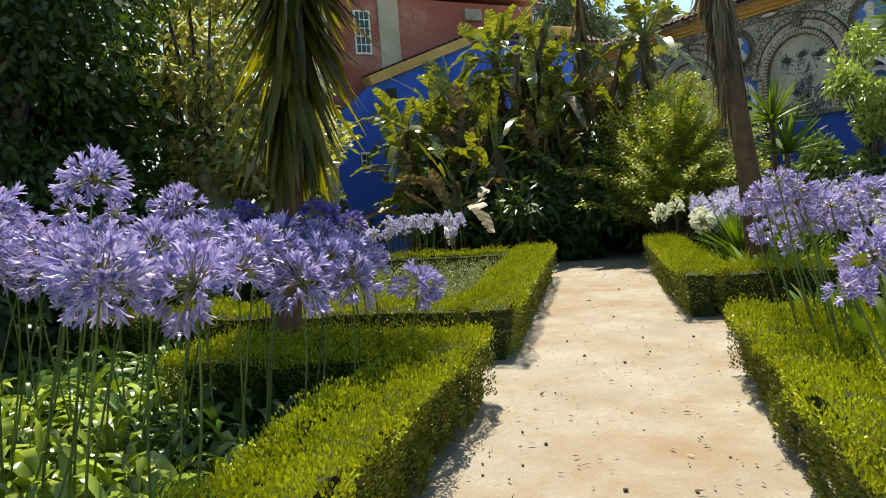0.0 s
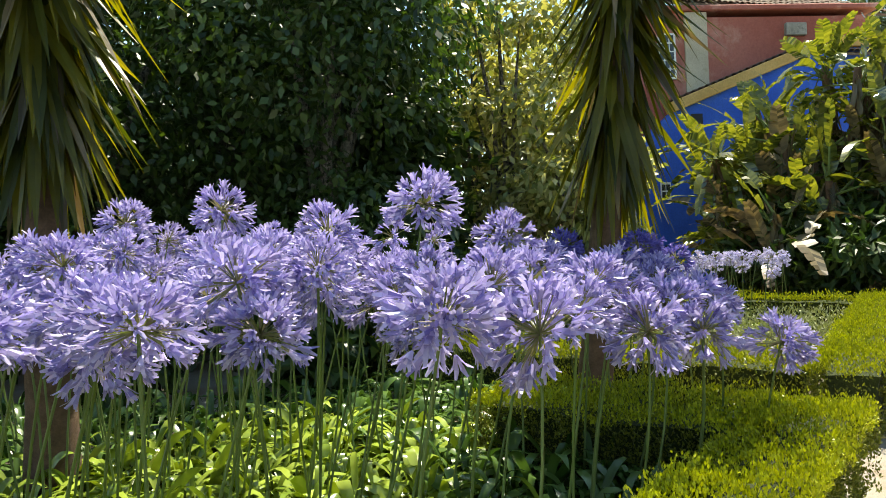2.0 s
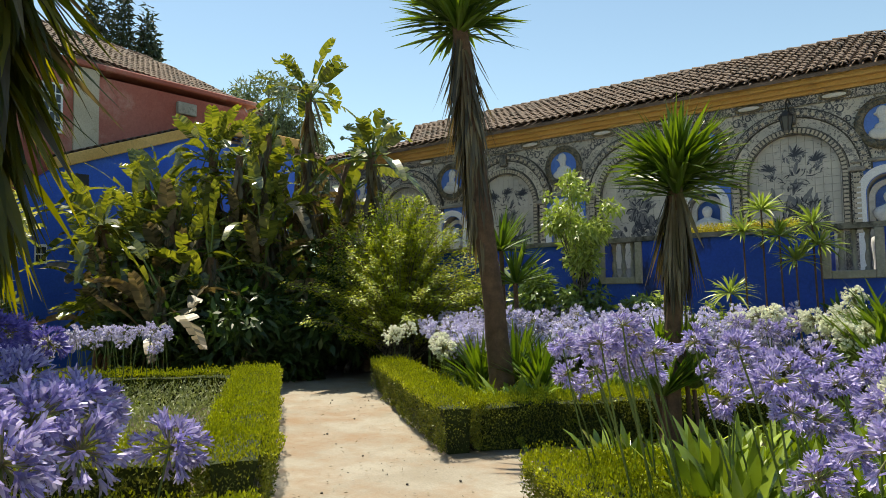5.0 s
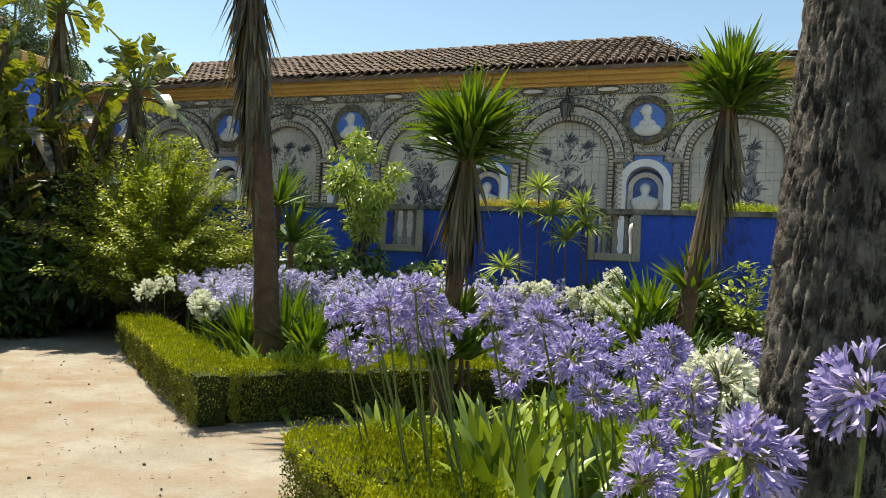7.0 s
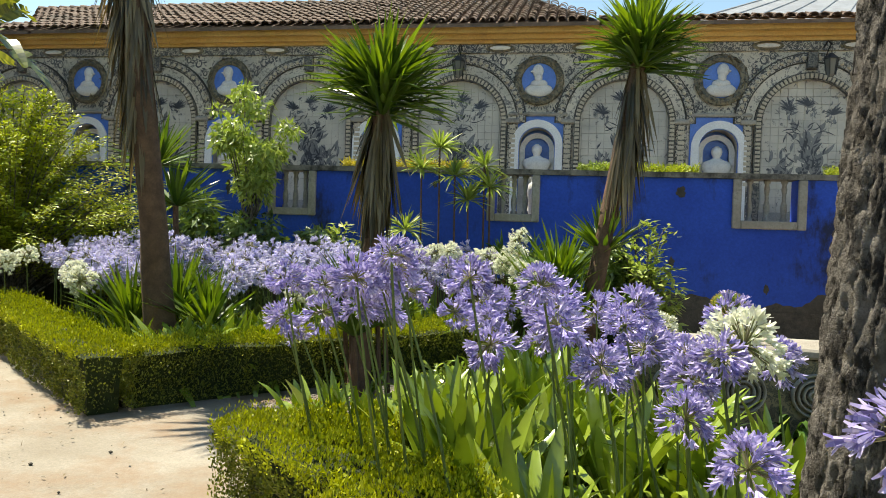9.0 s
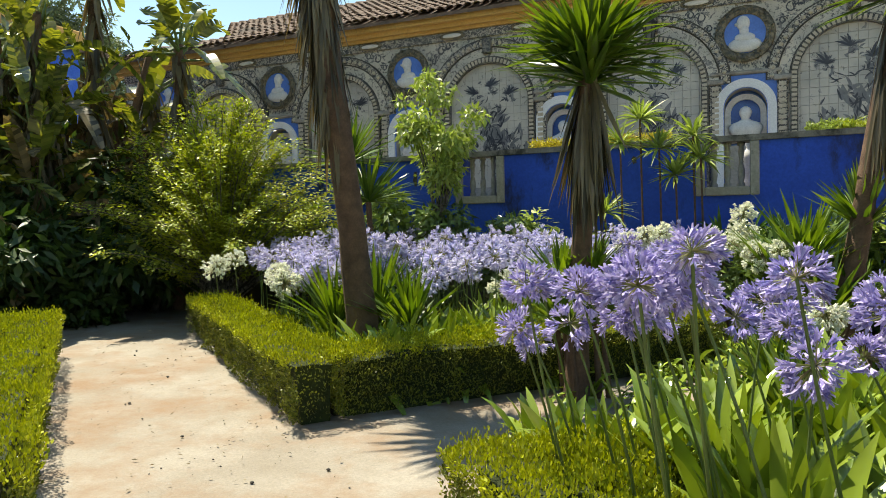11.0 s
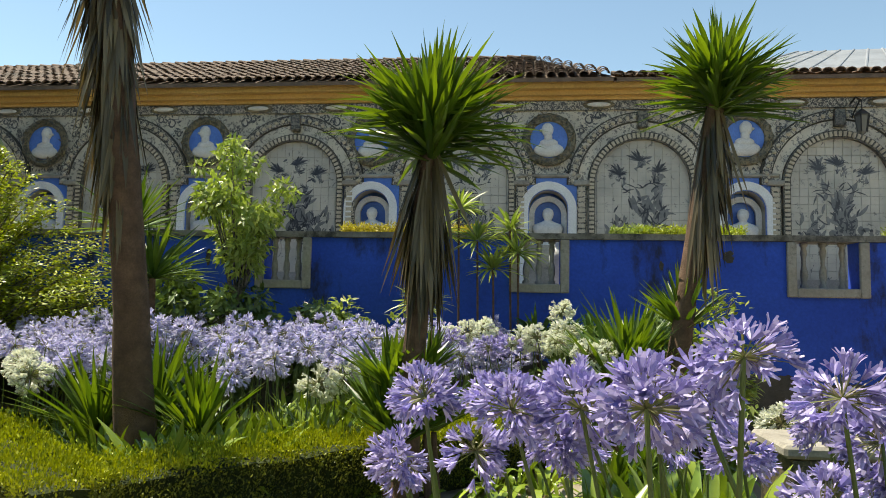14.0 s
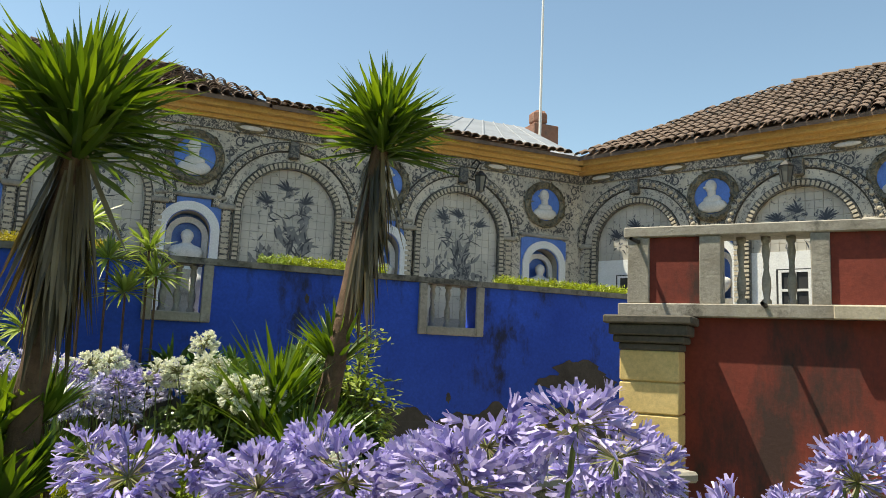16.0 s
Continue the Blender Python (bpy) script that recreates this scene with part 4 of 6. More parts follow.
part("ledge", boxed(2.04, 9.0, -0.16, -0.102, 0.0, 0.14, bevel=0.01), M["pale_stone"], bl)
for k in range(3):
    V, F = baluster_mesh(0.746, 0.05)
    raw("baluster", V + np.array([1.17 + k * 0.25, 0.15, 0.152]), F, M["stone"], bl, smooth=True)
for x, z, reach in ((0.10, 0.85, 0.34), (1.42, 0.13, 0.62)):
    raw("iron_rod", *tube([(x, -0.05, z), (x, -0.10 - reach, z - 0.02)], [0.025, 0.02], 6), M["dark"], bl)
for x, z, w, h in ((2.55, 1.66, 0.07, 0.03), (2.78, 0.98, 0.05, 0.06), (2.78, 1.14, 0.02, 0.06), (2.7, 1.58, 0.09, 0.02)):
    t = np.linspace(0, 2 * math.pi, 13)[:-1]
    ring = [(x + w * math.cos(q) * rng.uniform(0.6, 1.2), -0.003, z + h * math.sin(q) * rng.uniform(0.6, 1.2)) for q in t]
    raw("bare_plaster", [(x, -0.003, z)] + ring, [(0, 1 + i, 1 + (i + 1) % 12) for i in range(12)], M["pale_stone"], rw)
pl = empty("pillar", RW @ Matrix.Translation((0.22, 0, 0)), "yellow rusticated pillar with a dark stone cap against the red wall", "pillar")
for k in range(6):
    z = 1.62 - (k + 1) * 0.335
    part("block", boxed(-0.24, 0.38, -0.42, 0.0, max(z, -0.3) + 0.012, z + 0.335, bevel=0.014), M["pillar"], pl)
part("core", boxed(-0.21, 0.35, -0.39, -0.01, -0.3, 1.62), M["pillar"], pl)
cap = surface("blackened_cap_stone", (0.06, 0.055, 0.045), (0.14, 0.125, 0.10), 3, 30, 0.9, 0.01, (0.03, 0.03, 0.03), 3)
for i, (g, z0, z1) in enumerate(((0.0, 1.621, 1.70), (0.05, 1.701, 1.78), (0.09, 1.781, 1.90), (0.14, 1.901, 1.99))):
    part("cap_moulding", boxed(-0.25 - g, 0.39 + g, -0.43 - g, 0.0, z0, z1, bevel=0.015), cap, pl)

# ---- yuccas ----
def yucca(name, base, top, r0, r1, crown, n_crown, skirt_to, n_skirt, label, lean_bend=0.0, old="yucca_dead", leaf_len=0.64, skirt_len=0.8, splay=1.0):
    """Rough trunk, a crown of sword leaves, and old leaves hanging down the trunk from the crown."""
    base, top = Vector(base), Vector(top)
    th = empty(name, Matrix.Translation(base), label, "yucca", "yuccas")
    rel = top - base
    pts, rad = [], []
    for i in range(15):
        s = i / 14
        p = rel * s + Vector((0, 0, 1)).cross(rel).normalized() * lean_bend * math.sin(math.pi * s)
        pts.append(p + Vector((noise.noise((i * 1.7, base.x, 0)), noise.noise((base.y, i * 1.7, 0)), 0)) * 0.02)
        rad.append((r0 + (r1 - r0) * s) * (1 + 0.35 * (1 - s) ** 6) * (1 + 0.06 * noise.noise((i * 3.1, base.x, 5))))
    V, F = tube(pts, rad, 14)
    raw("trunk", V, F, M["yucca_bark"], th, smooth=True)
    n = int(n_crown * 1.7)
    D = sphere_dirs(n, -0.55)
    D[:, 2] += 0.38
    start = np.array(rel) + np.stack([D[:, 0] * 0.05, D[:, 1] * 0.05, rng.uniform(-0.28, 0.12, n)], 1)
    L = leaf_len * crown * rng.uniform(0.8, 1.12, n)
    V, F = blades(start, D, np.array([0, 0, 1.0]) + rng.normal(0, 0.2, (n, 3)), L, rng.uniform(0.04, 0.06, n) * crown ** 0.5, rng.uniform(0.0, 0.16, n), 5, sword, 0.3)
    raw("crown", V, F, M["yucca"], th)
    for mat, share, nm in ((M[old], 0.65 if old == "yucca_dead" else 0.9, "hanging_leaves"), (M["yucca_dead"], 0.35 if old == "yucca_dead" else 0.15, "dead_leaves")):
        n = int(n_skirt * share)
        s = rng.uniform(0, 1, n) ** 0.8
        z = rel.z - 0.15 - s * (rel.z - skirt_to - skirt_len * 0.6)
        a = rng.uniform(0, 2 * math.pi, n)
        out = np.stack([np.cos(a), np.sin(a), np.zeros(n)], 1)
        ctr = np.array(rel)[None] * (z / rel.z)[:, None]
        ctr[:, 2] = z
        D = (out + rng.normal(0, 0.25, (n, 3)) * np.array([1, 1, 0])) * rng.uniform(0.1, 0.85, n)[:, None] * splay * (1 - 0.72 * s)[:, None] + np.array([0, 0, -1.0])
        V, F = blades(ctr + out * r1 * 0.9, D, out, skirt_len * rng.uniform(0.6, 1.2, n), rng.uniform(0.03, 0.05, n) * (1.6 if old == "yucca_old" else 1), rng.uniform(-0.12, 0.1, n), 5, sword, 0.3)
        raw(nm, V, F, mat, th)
    return th


yucca("yucca", (-4.79, 8.60, 0), (-5.12, 8.2, 5.0), 0.135, 0.095, 1.3, 170, 2.25, 420, "tall yucca, bare brown trunk below hanging dead leaves", 0.05, splay=0.5)
yucca("yucca", (-2.74, 8.42, 0), (-2.59, 8.42, 2.82), 0.085, 0.075, 1.12, 190, 1.7, 150, "yucca with round green crown and skirt of dead leaves", splay=0.45)
yucca("yucca", (-0.75, 9.85, 0), (-0.19, 9.9, 3.55), 0.10, 0.08, 1.05, 190, 2.0, 170, "leaning yucca with a green crown and hanging dead leaves", splay=0.45)
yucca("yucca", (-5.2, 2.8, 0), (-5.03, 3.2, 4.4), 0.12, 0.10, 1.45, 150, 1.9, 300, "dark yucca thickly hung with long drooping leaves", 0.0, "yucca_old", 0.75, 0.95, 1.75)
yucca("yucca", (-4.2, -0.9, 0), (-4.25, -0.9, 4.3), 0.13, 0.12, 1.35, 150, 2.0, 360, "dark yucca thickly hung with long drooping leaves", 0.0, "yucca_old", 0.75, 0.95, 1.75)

# ---- red and blue house at the end of the garden ----
def house():
    th = empty("house", Matrix.Translation((-18, 8, 0)), "old house, blue below and faded red above, tiled roof", "house")
    # blue lower wall with a sloping top
    bm = bmesh.new()
    lo = [(0, 0, -0.1), (0, 8.6, -0.1), (0, 8.6, 6.6), (0, 5.4, 6.42), (0, 1.15, 4.82), (0, 0.0, 3.9)]
    a = [bm.verts.new(p) for p in lo]
    b = [bm.verts.new((-0.4, p[1], p[2])) for p in lo]
    bm.faces.new(a)
    bm.faces.new(b[::-1])
    for i in range(len(a)):
        bm.faces.new((a[i - 1], b[i - 1], b[i], a[i]))
    bmesh.ops.recalc_face_normals(bm, faces=bm.faces)
    part("blue_wall", bm, M["house_blue"], th, "sunlit blue limewashed wall")
    # ochre band with a row of tiles along the slope
    ang = math.atan2(6.42 - 4.82, 4.25)
    bm = boxed(-0.45, 0.14, 0, 4.54, 0.0, 0.28, bevel=0.02)
    bm.transform(Matrix.Translation((0, 1.15, 4.80)) @ Matrix.Rotation(ang, 4, "X"))
    band = part("sloping_cornice", bm, M["yellow"], th)
    S = []
    for k in range(22):
        V = TILE_V[:, [1, 0, 2]] * np.array([1.3, 1, 1]) + np.array([-0.42, 0.1 + k * 0.205, 0.28])
        c, s = math.cos(ang), math.sin(ang)
        V = V @ np.array([[1, 0, 0], [0, c, s], [0, -s, c]]) + np.array([0, 1.15, 4.80])
        S.append((V, TILE_F))
    raw("edge_tiles", *join(*S), M["roof"], band)
    bm = boxed(-0.5, 0.12, 5.5, 8.8, 6.45, 6.75, bevel=0.02)
    part("upper_cornice", bm, M["yellow"], th)
    # red upper storey, corner with a pale quoin
    part("red_wall", boxed(-7.4, -0.42, -0.1, 1.72, 0, 7.60), M["house_red"], th, "red wall in shade")
    part("red_wall", boxed(-7.4, -0.42, 2.36, 7.2, 0, 7.45), M["house_red"], th, "faded pinkish-red wall with stains")
    part("quoin", boxed(-7.4, -0.36, 1.722, 2.358, 0, 7.58), M["pale_stone"], th, "pale corner pilaster")
    part("corner_quoin", boxed(-0.42, 0.04, -0.32, -0.002, -0.1, 7.5), M["pale_stone"], th, "pale corner pilaster")
    part("eaves_moulding", boxed(-7.6, -0.28, -0.3, 7.35, 7.601, 7.76, bevel=0.03), M["house_red"], th)
    # window with white frame and glazing bars
    win = part("window", boxed(-0.44, -0.36, 0.95, 1.45, 5.77, 7.02), M["white"], th, "white-framed sash window")
    for i in range(3):
        for j in range(5):
            part("pane", boxed(-0.358, -0.352, 1.00 + i * 0.14, 1.11 + i * 0.14, 5.83 + j * 0.235, 6.03 + j * 0.235), M["glass"], win)
    win = part("window", boxed(0.002, 0.03, 0.70, 0.98, 2.48, 2.95), M["white"], th, "tiny white-framed window")
    for i in range(2):
        for j in range(2):
            part("pane", boxed(0.031, 0.036, 0.73 + i * 0.12, 0.83 + i * 0.12, 2.53 + j * 0.2, 2.69 + j * 0.2), M["glass"], win)
    part("vent_hole", boxed(0.002, 0.012, 1.62, 1.95, 4.45, 4.75), M["dark"], th)
    part("skylight", boxed(-1.6, -0.3, 4.6, 5.2, 6.9, 7.25, bevel=0.02), M["stone"], th)
    return th


# lighter copy of the blue: sunlight on the house wall is put into it
M["house_blue"] = surface("sunlit_blue_limewash", (0.02, 0.10, 0.58), (0.045, 0.16, 0.70), 0.7, 20, 0.85, 0.004, (0.10, 0.22, 0.62), 0.8, (0.55, 0.7))
gm, gn, gl, gb = material("window_glass", 0.08)
gb.inputs["Base Color"].default_value = (0.03, 0.035, 0.04, 1)
M["glass"] = gm
house()
roof("roof_house", Matrix.Translation((-18.2, 9.2, 7.82)) @ Matrix.Rotation(radians(100), 4, "Z"), 7.4, 1.55, 2.5, 0.7, 2.4, "hipped clay-tiled roof of the red house", 40)
roof("roof_lean_to", Matrix.Translation((-17.8, 13.6, 6.25)) @ Matrix.Rotation(math.pi / 2, 4, "Z"), 4.2, 0.6, 1.5, 0.4, 0.4, "small clay-tiled roof beside the house", 30)
wall("wall_garden", [(-26, -18.05, -0.1, 3.55)], 5.2, 5.5, M["house_blue"], "blue garden wall behind the trees")
wall("wall_back", [(-30, -14.2, -0.1, 3.2)], -14, -13.7, M["pale_stone"], "plain garden wall behind the trees")
st = empty("stone_post", Matrix.Translation((-11, 3.35, 0)), "weathered pale stone post among the trees", "post")
part("shaft", boxed(-0.18, 0.18, -0.18, 0.18, 0, 1.95, bevel=0.02), M["stone"], st)
part("cap", boxed(-0.23, 0.23, -0.23, 0.23, 1.951, 2.15, bevel=0.04), M["stone"], st)

# ---- trees and shrubs ----
def canopy(blobs, n, leaf_len, leaf_w, fill=0.25, down=0.25):
    """Leaves in and on many overlapping clumps (centre, radii), uneven at the rim."""
    vol = np.array([b[3] * b[4] * b[5] for b in blobs]) ** (2 / 3)
    P, N = [], []
    for (x, y, z, a, b, c), k in zip(blobs, (vol / vol.sum() * n).astype(int)):
        d = sphere_dirs(k)
        r = np.where(rng.uniform(0, 1, k) < fill, rng.uniform(0.4, 1, k), rng.uniform(0.85, 1.06, k))
        bumpy = 1 + 0.22 * np.array([noise.noise((x + q[0] * 2.2, y + q[1] * 2.2, z + q[2] * 2.2)) for q in d])
        P.append(np.array([x, y, z]) + d * (r * bumpy)[:, None] * np.array([a, b, c]))
        N.append(d)
    P, N = np.concatenate(P), np.concatenate(N)
    D = unit(N * 0.5 + rng.normal(0, 0.7, P.shape) - np.array([0, 0, down]))
    U = unit(N + rng.normal(0, 0.6, P.shape) + np.array([0, 0, 0.6]))
    keep = P[:, 2] > 0.05
    P, D, U = P[keep], D[keep], U[keep]
    k = len(P)
    return leaflets(P, D, U, leaf_len * rng.uniform(0.7, 1.25, k), leaf_w * rng.uniform(0.7, 1.25, k), rng.uniform(0, 0.25, k))


def clumps(center, spread, count, size):
    c = []
    for _ in range(count):
        d = sphere_dirs(1)[0] * rng.uniform(0.2, 1.0) ** 0.5
        s = size * rng.uniform(0.6, 1.25)
        c.append((center[0] + d[0] * spread[0], center[1] + d[1] * spread[1], center[2] + d[2] * spread[2], s, s, s * rng.uniform(0.6, 0.9)))
    return c


def limbs(base, blobs, r, count, sides=8, split=0.4):
    top = Vector(np.mean([b[:3] for b in blobs], 0))
    base = Vector(base)
    fork = base.lerp(top, split)
    sets = [tube([base, base.lerp(fork, 0.5) + Vector((rng.normal(0, 0.04), rng.normal(0, 0.04), 0)), fork], [r * 1.25, r, r * 0.85], sides)]
    for b in blobs[:count]:
        e = Vector(b[:3])
        mid = fork.lerp(e, 0.5) + Vector((0, 0, 0.12 * (e - fork).length))
        sets.append(tube([fork, mid, e], [r * 0.6, r * 0.35, r * 0.12], 6))
    return sets


def tree(name, base, blobs, n, leaf, wood, r, limb_count, leaf_len, leaf_w, label, cat, group="", fill=0.3, down=0.25, split=0.4):
    th = empty(name, Matrix.Translation(base), label, cat, group)
    o = np.array(base)
    for k, (V, F) in enumerate(limbs(base, blobs, r, limb_count, split=split)):
        raw("limb" if k else "trunk", V - o, F, wood, th, smooth=True)
    V, F = canopy(blobs, n, leaf_len, leaf_w, fill, down)
    raw("crown", V - o, F, leaf, th)
    return th


# the dark evergreen mass beside the flower bed
for (x, y, h, w) in ((-9.6, 0.35, 8.5, 1.7), (-11.4, 1.35, 4.4, 0.6), (-9.4, -2.6, 8.0, 1.9), (-9.0, -5.6, 8.0, 2.0), (-8.0, -8.6, 8.0, 2.2), (-13.4, 1.0, 9.0, 1.6), (-12.8, -1.4, 10.0, 2.2), (-12.5, -5, 10.0, 2.6)):
    bl = clumps((x, y, h * 0.5), (w * 0.9, w * 1.0, h * 0.52), 50, 1.0)
    tree("evergreen_tree", (x, y, 0), bl, 20000 if x > -10 else 7500, M["dark_leaf"], M["bark"], 0.2, 10, 0.15 if x > -10 else 0.24, 0.075 if x > -10 else 0.12, "dense dark evergreen tree leafy to the ground", "tree", "dark evergreen trees", 0.3, 0.4)
for x, y, h, w in ((-17.5, -1.2, 8.0, 1.7), (-17.5, -4.2, 9.0, 2.2), (-17, -7.6, 9.0, 2.4), (-15, -11, 9.0, 2.6)):
    bl = clumps((x, y, h * 0.45), (w, w, h * 0.5), 36, 1.3)
    tree("background_tree", (x, y, 0), bl, 5500, M["dark_leaf"], M["bark"], 0.2, 8, 0.34, 0.19, "dark leafy tree closing the garden", "tree", "background trees", 0.3, 0.4)
# thin, light-leaved trees beside it
for (x, y, h) in ((-11.3, 3.3, 6.4), (-12.6, 5.0, 6.6), (-10.6, 4.4, 4.6), (-14.0, 3.2, 7.0), (-14.6, 4.6, 6.0)):
    bl = clumps((x, y, h * 0.6), (0.9, 0.9, h * 0.40), 16, 0.55)
    tree("slender_tree", (x, y, 0), bl, 3800, M["autumn_leaf"], M["bark"], 0.10, 14, 0.17, 0.085, "slender tree with sparse yellow-green sunlit leaves", "tree", "slender trees", 0.5, 0.3, 0.35)
def spray_shrub(name, base, n, reach, height, per, leaf_len, leaf_w, mat, label, cat, group="", flat=0.5, start=0.0, weep=0.35):
    """Many arching sprays from a short stock, with leaves along both hands of each."""
    th = empty(name, Matrix.Translation(base), label, cat, group)
    T, P, D, U = [], [], [], []
    for _ in range(n):
        a, q = rng.uniform(0, 2 * math.pi), rng.uniform(0.15, 1.0)
        r, h = reach * q * rng.uniform(0.7, 1.1), height * (1 - flat * q * q) * rng.uniform(0.45, 1.05)
        p0 = np.array([0, 0, start + rng.uniform(0, 0.25) * height * 0.5])
        p2 = np.array([math.cos(a) * r, math.sin(a) * r * 0.8, max(0.15, h)])
        p1 = np.array([p2[0] * 0.35, p2[1] * 0.35, p2[2] * 0.85 + weep * 0.3])
        s = np.linspace(0, 1, 7)[:, None]
        c = (1 - s) ** 2 * p0 + 2 * s * (1 - s) * p1 + s * s * p2
        T.append(tube([tuple(v) for v in c], [0.014 * (1 - 0.8 * k / 6) + 0.002 for k in range(7)], 5))
        s = rng.uniform(0.35, 1.0, per)[:, None]
        c = (1 - s) ** 2 * p0 + 2 * s * (1 - s) * p1 + s * s * p2
        d = unit(2 * (1 - s) * (p1 - p0) + 2 * s * (p2 - p1))
        side = unit(np.cross(d, np.array([0, 0, 1.0]))) * np.where(rng.uniform(0, 1, per) < 0.5, -1, 1)[:, None]
        P.append(c + rng.normal(0, 0.05, c.shape))
        D.append(d * 0.7 + side * rng.uniform(0.3, 1.0, per)[:, None] + rng.normal(0, 0.25, c.shape) - np.array([0, 0, weep * 0.5]))
        U.append(np.tile([0, 0, 1.0], (per, 1)) + rng.normal(0, 0.35, c.shape))
    P, D, U = np.concatenate(P), np.concatenate(D), np.concatenate(U)
    k = len(P)
    raw("branchwork", *join(*T), M["bark"], th)
    raw("crown", *leaflets(P, D, U, leaf_len * rng.uniform(0.7, 1.25, k), leaf_w * rng.uniform(0.7, 1.25, k), rng.uniform(0, 0.3, k)), mat, th)


# feathery yellow-green shrub by the wall
spray_shrub("feathery_shrub", (-9.2, 11.7, 0), 330, 2.75, 3.45, 230, 0.070, 0.026, M["mid_leaf"], "feathery yellow-green shrub before the blue wall", "shrub", "", 0.5)
bl = clumps((-11.6, 12.2, 1.3), (1.2, 0.7, 1.2), 14, 0.6)
tree("dark_shrub", (-11.6, 12.2, 0), bl, 5000, M["dark_leaf"], M["bark"], 0.06, 8, 0.12, 0.05, "dark shrub in the shade of tall plants", "shrub", "", 0.4, 0.2, 0.3)
# sapling and bushes before the wall
bl = clumps((-5.45, 11.9, 2.75), (0.68, 0.6, 1.15), 30, 0.19)
tree("sapling", (-5.5, 11.95, 0), bl, 3400, M["pale_leaf"], M["bark"], 0.03, 24, 0.12, 0.04, "young tree with tufts of pale green leaves", "tree", "", 0.6, 0.3, 0.5)
for x, y, r, h in ((-6.15, 11.75, 0.55, 2.0), (-5.45, 11.9, 0.36, 1.95), (-6.9, 11.9, 0.5, 1.5), (-4.4, 11.9, 0.45, 1.45), (-1.3, 11.7, 0.45, 1.35), (-0.3, 11.4, 0.4, 1.5)):
    bl = clumps((x, y, h * 0.58), (r * 0.8, r * 0.6, h * 0.40), 14, 0.27)
    tree("garden_bush", (x, y, 0), bl, 1900, M["laurel"], M["bark"], 0.03, 10, 0.15, 0.06, "leafy garden bush with glossy leaves, before the blue wall", "bush", "bushes by the wall", 0.4, 0.3, 0.3)
for x, y, r, h, n, lf in ((-7.6, 12.1, 0.9, 1.7, 60, "mid_leaf"), (-4.2, 12.3, 0.7, 1.6, 46, "pale_leaf"), (0.1, 11.3, 0.6, 1.7, 30, "pale_leaf"), (-0.2, 10.5, 0.6, 0.9, 40, "dark_leaf"), (-3.3, 12.2, 0.6, 1.5, 36, "pale_leaf")):
    spray_shrub("garden_bush", (x, y, 0), n, r, h, 50, 0.13, 0.045, M[lf], "leafy garden bush in front of the blue wall", "bush", "bushes by the wall", 0.5, 0.0, 0.5)


def big_trunk(base, lean, r, h):
    """A thick trunk with deeply furrowed bark."""
    th = empty("tree", Matrix.Translation(base), "thick leaning tree trunk with rough furrowed grey bark", "tree")
    nz, na = 330, 170
    V, F = [], []
    for i in range(nz + 1):
        z = h * i / nz
        rr = r * (1 + 0.35 * math.exp(-z * 2.2)) * (1 - 0.03 * z)
        for k in range(na):
            a = 2 * math.pi * k / na
            d = noise.voronoi((math.cos(a) * 8.0 + 0.5 * noise.noise((math.cos(a) * 2, z * 3, 1)), math.sin(a) * 8.0 + 0.5 * noise.noise((math.sin(a) * 2, z * 3, 5)), z * 7.0))[0]
            e = noise.voronoi((math.cos(a) * 16, math.sin(a) * 16, z * 19 + 4))[0]
            plate = min(1.0, (d[1] - d[0]) * 3.2) + 0.45 * min(1.0, (e[1] - e[0]) * 2.5)
            q = rr - 0.02 + 0.014 * plate + 0.005 * noise.noise((math.cos(a) * 30, math.sin(a) * 30, z * 30)) + 0.02 * noise.noise((math.cos(a), math.sin(a), z * 0.7))
            V.append((lean[0] * z + q * math.cos(a), lean[1] * z + q * math.sin(a), z))
    for i in range(nz):
        F += [(i * na + k, i * na + (k + 1) % na, (i + 1) * na + (k + 1) % na, (i + 1) * na + k) for k in range(na)]
    raw("trunk", V, F, M["bark"], th, smooth=True)
    top = np.array([lean[0] * h, lean[1] * h, h])
    bl = clumps(tuple(np.array(base) + top + np.array([2.6, -1.0, 2.8])), (2.2, 2.2, 1.4), 22, 0.9)
    V, F = canopy(bl, 9000, 0.16, 0.06, 0.35)
    raw("crown", V - np.array(base), F, M["dark_leaf"], th)
    raw("limbwork", *join(*[tube([top - np.array([0, 0, 0.2]), (top + np.array(b[:3]) - np.array(base)) / 2 + np.array([0, 0, 0.2]), np.array(b[:3]) - np.array(base)], [r * 0.7, r * 0.4, 0.04], 8) for b in bl[:8]]), M["bark"], th)


big_trunk((-0.13, 4.07, 0), (0.055, 0.02), 0.178, 4.6)


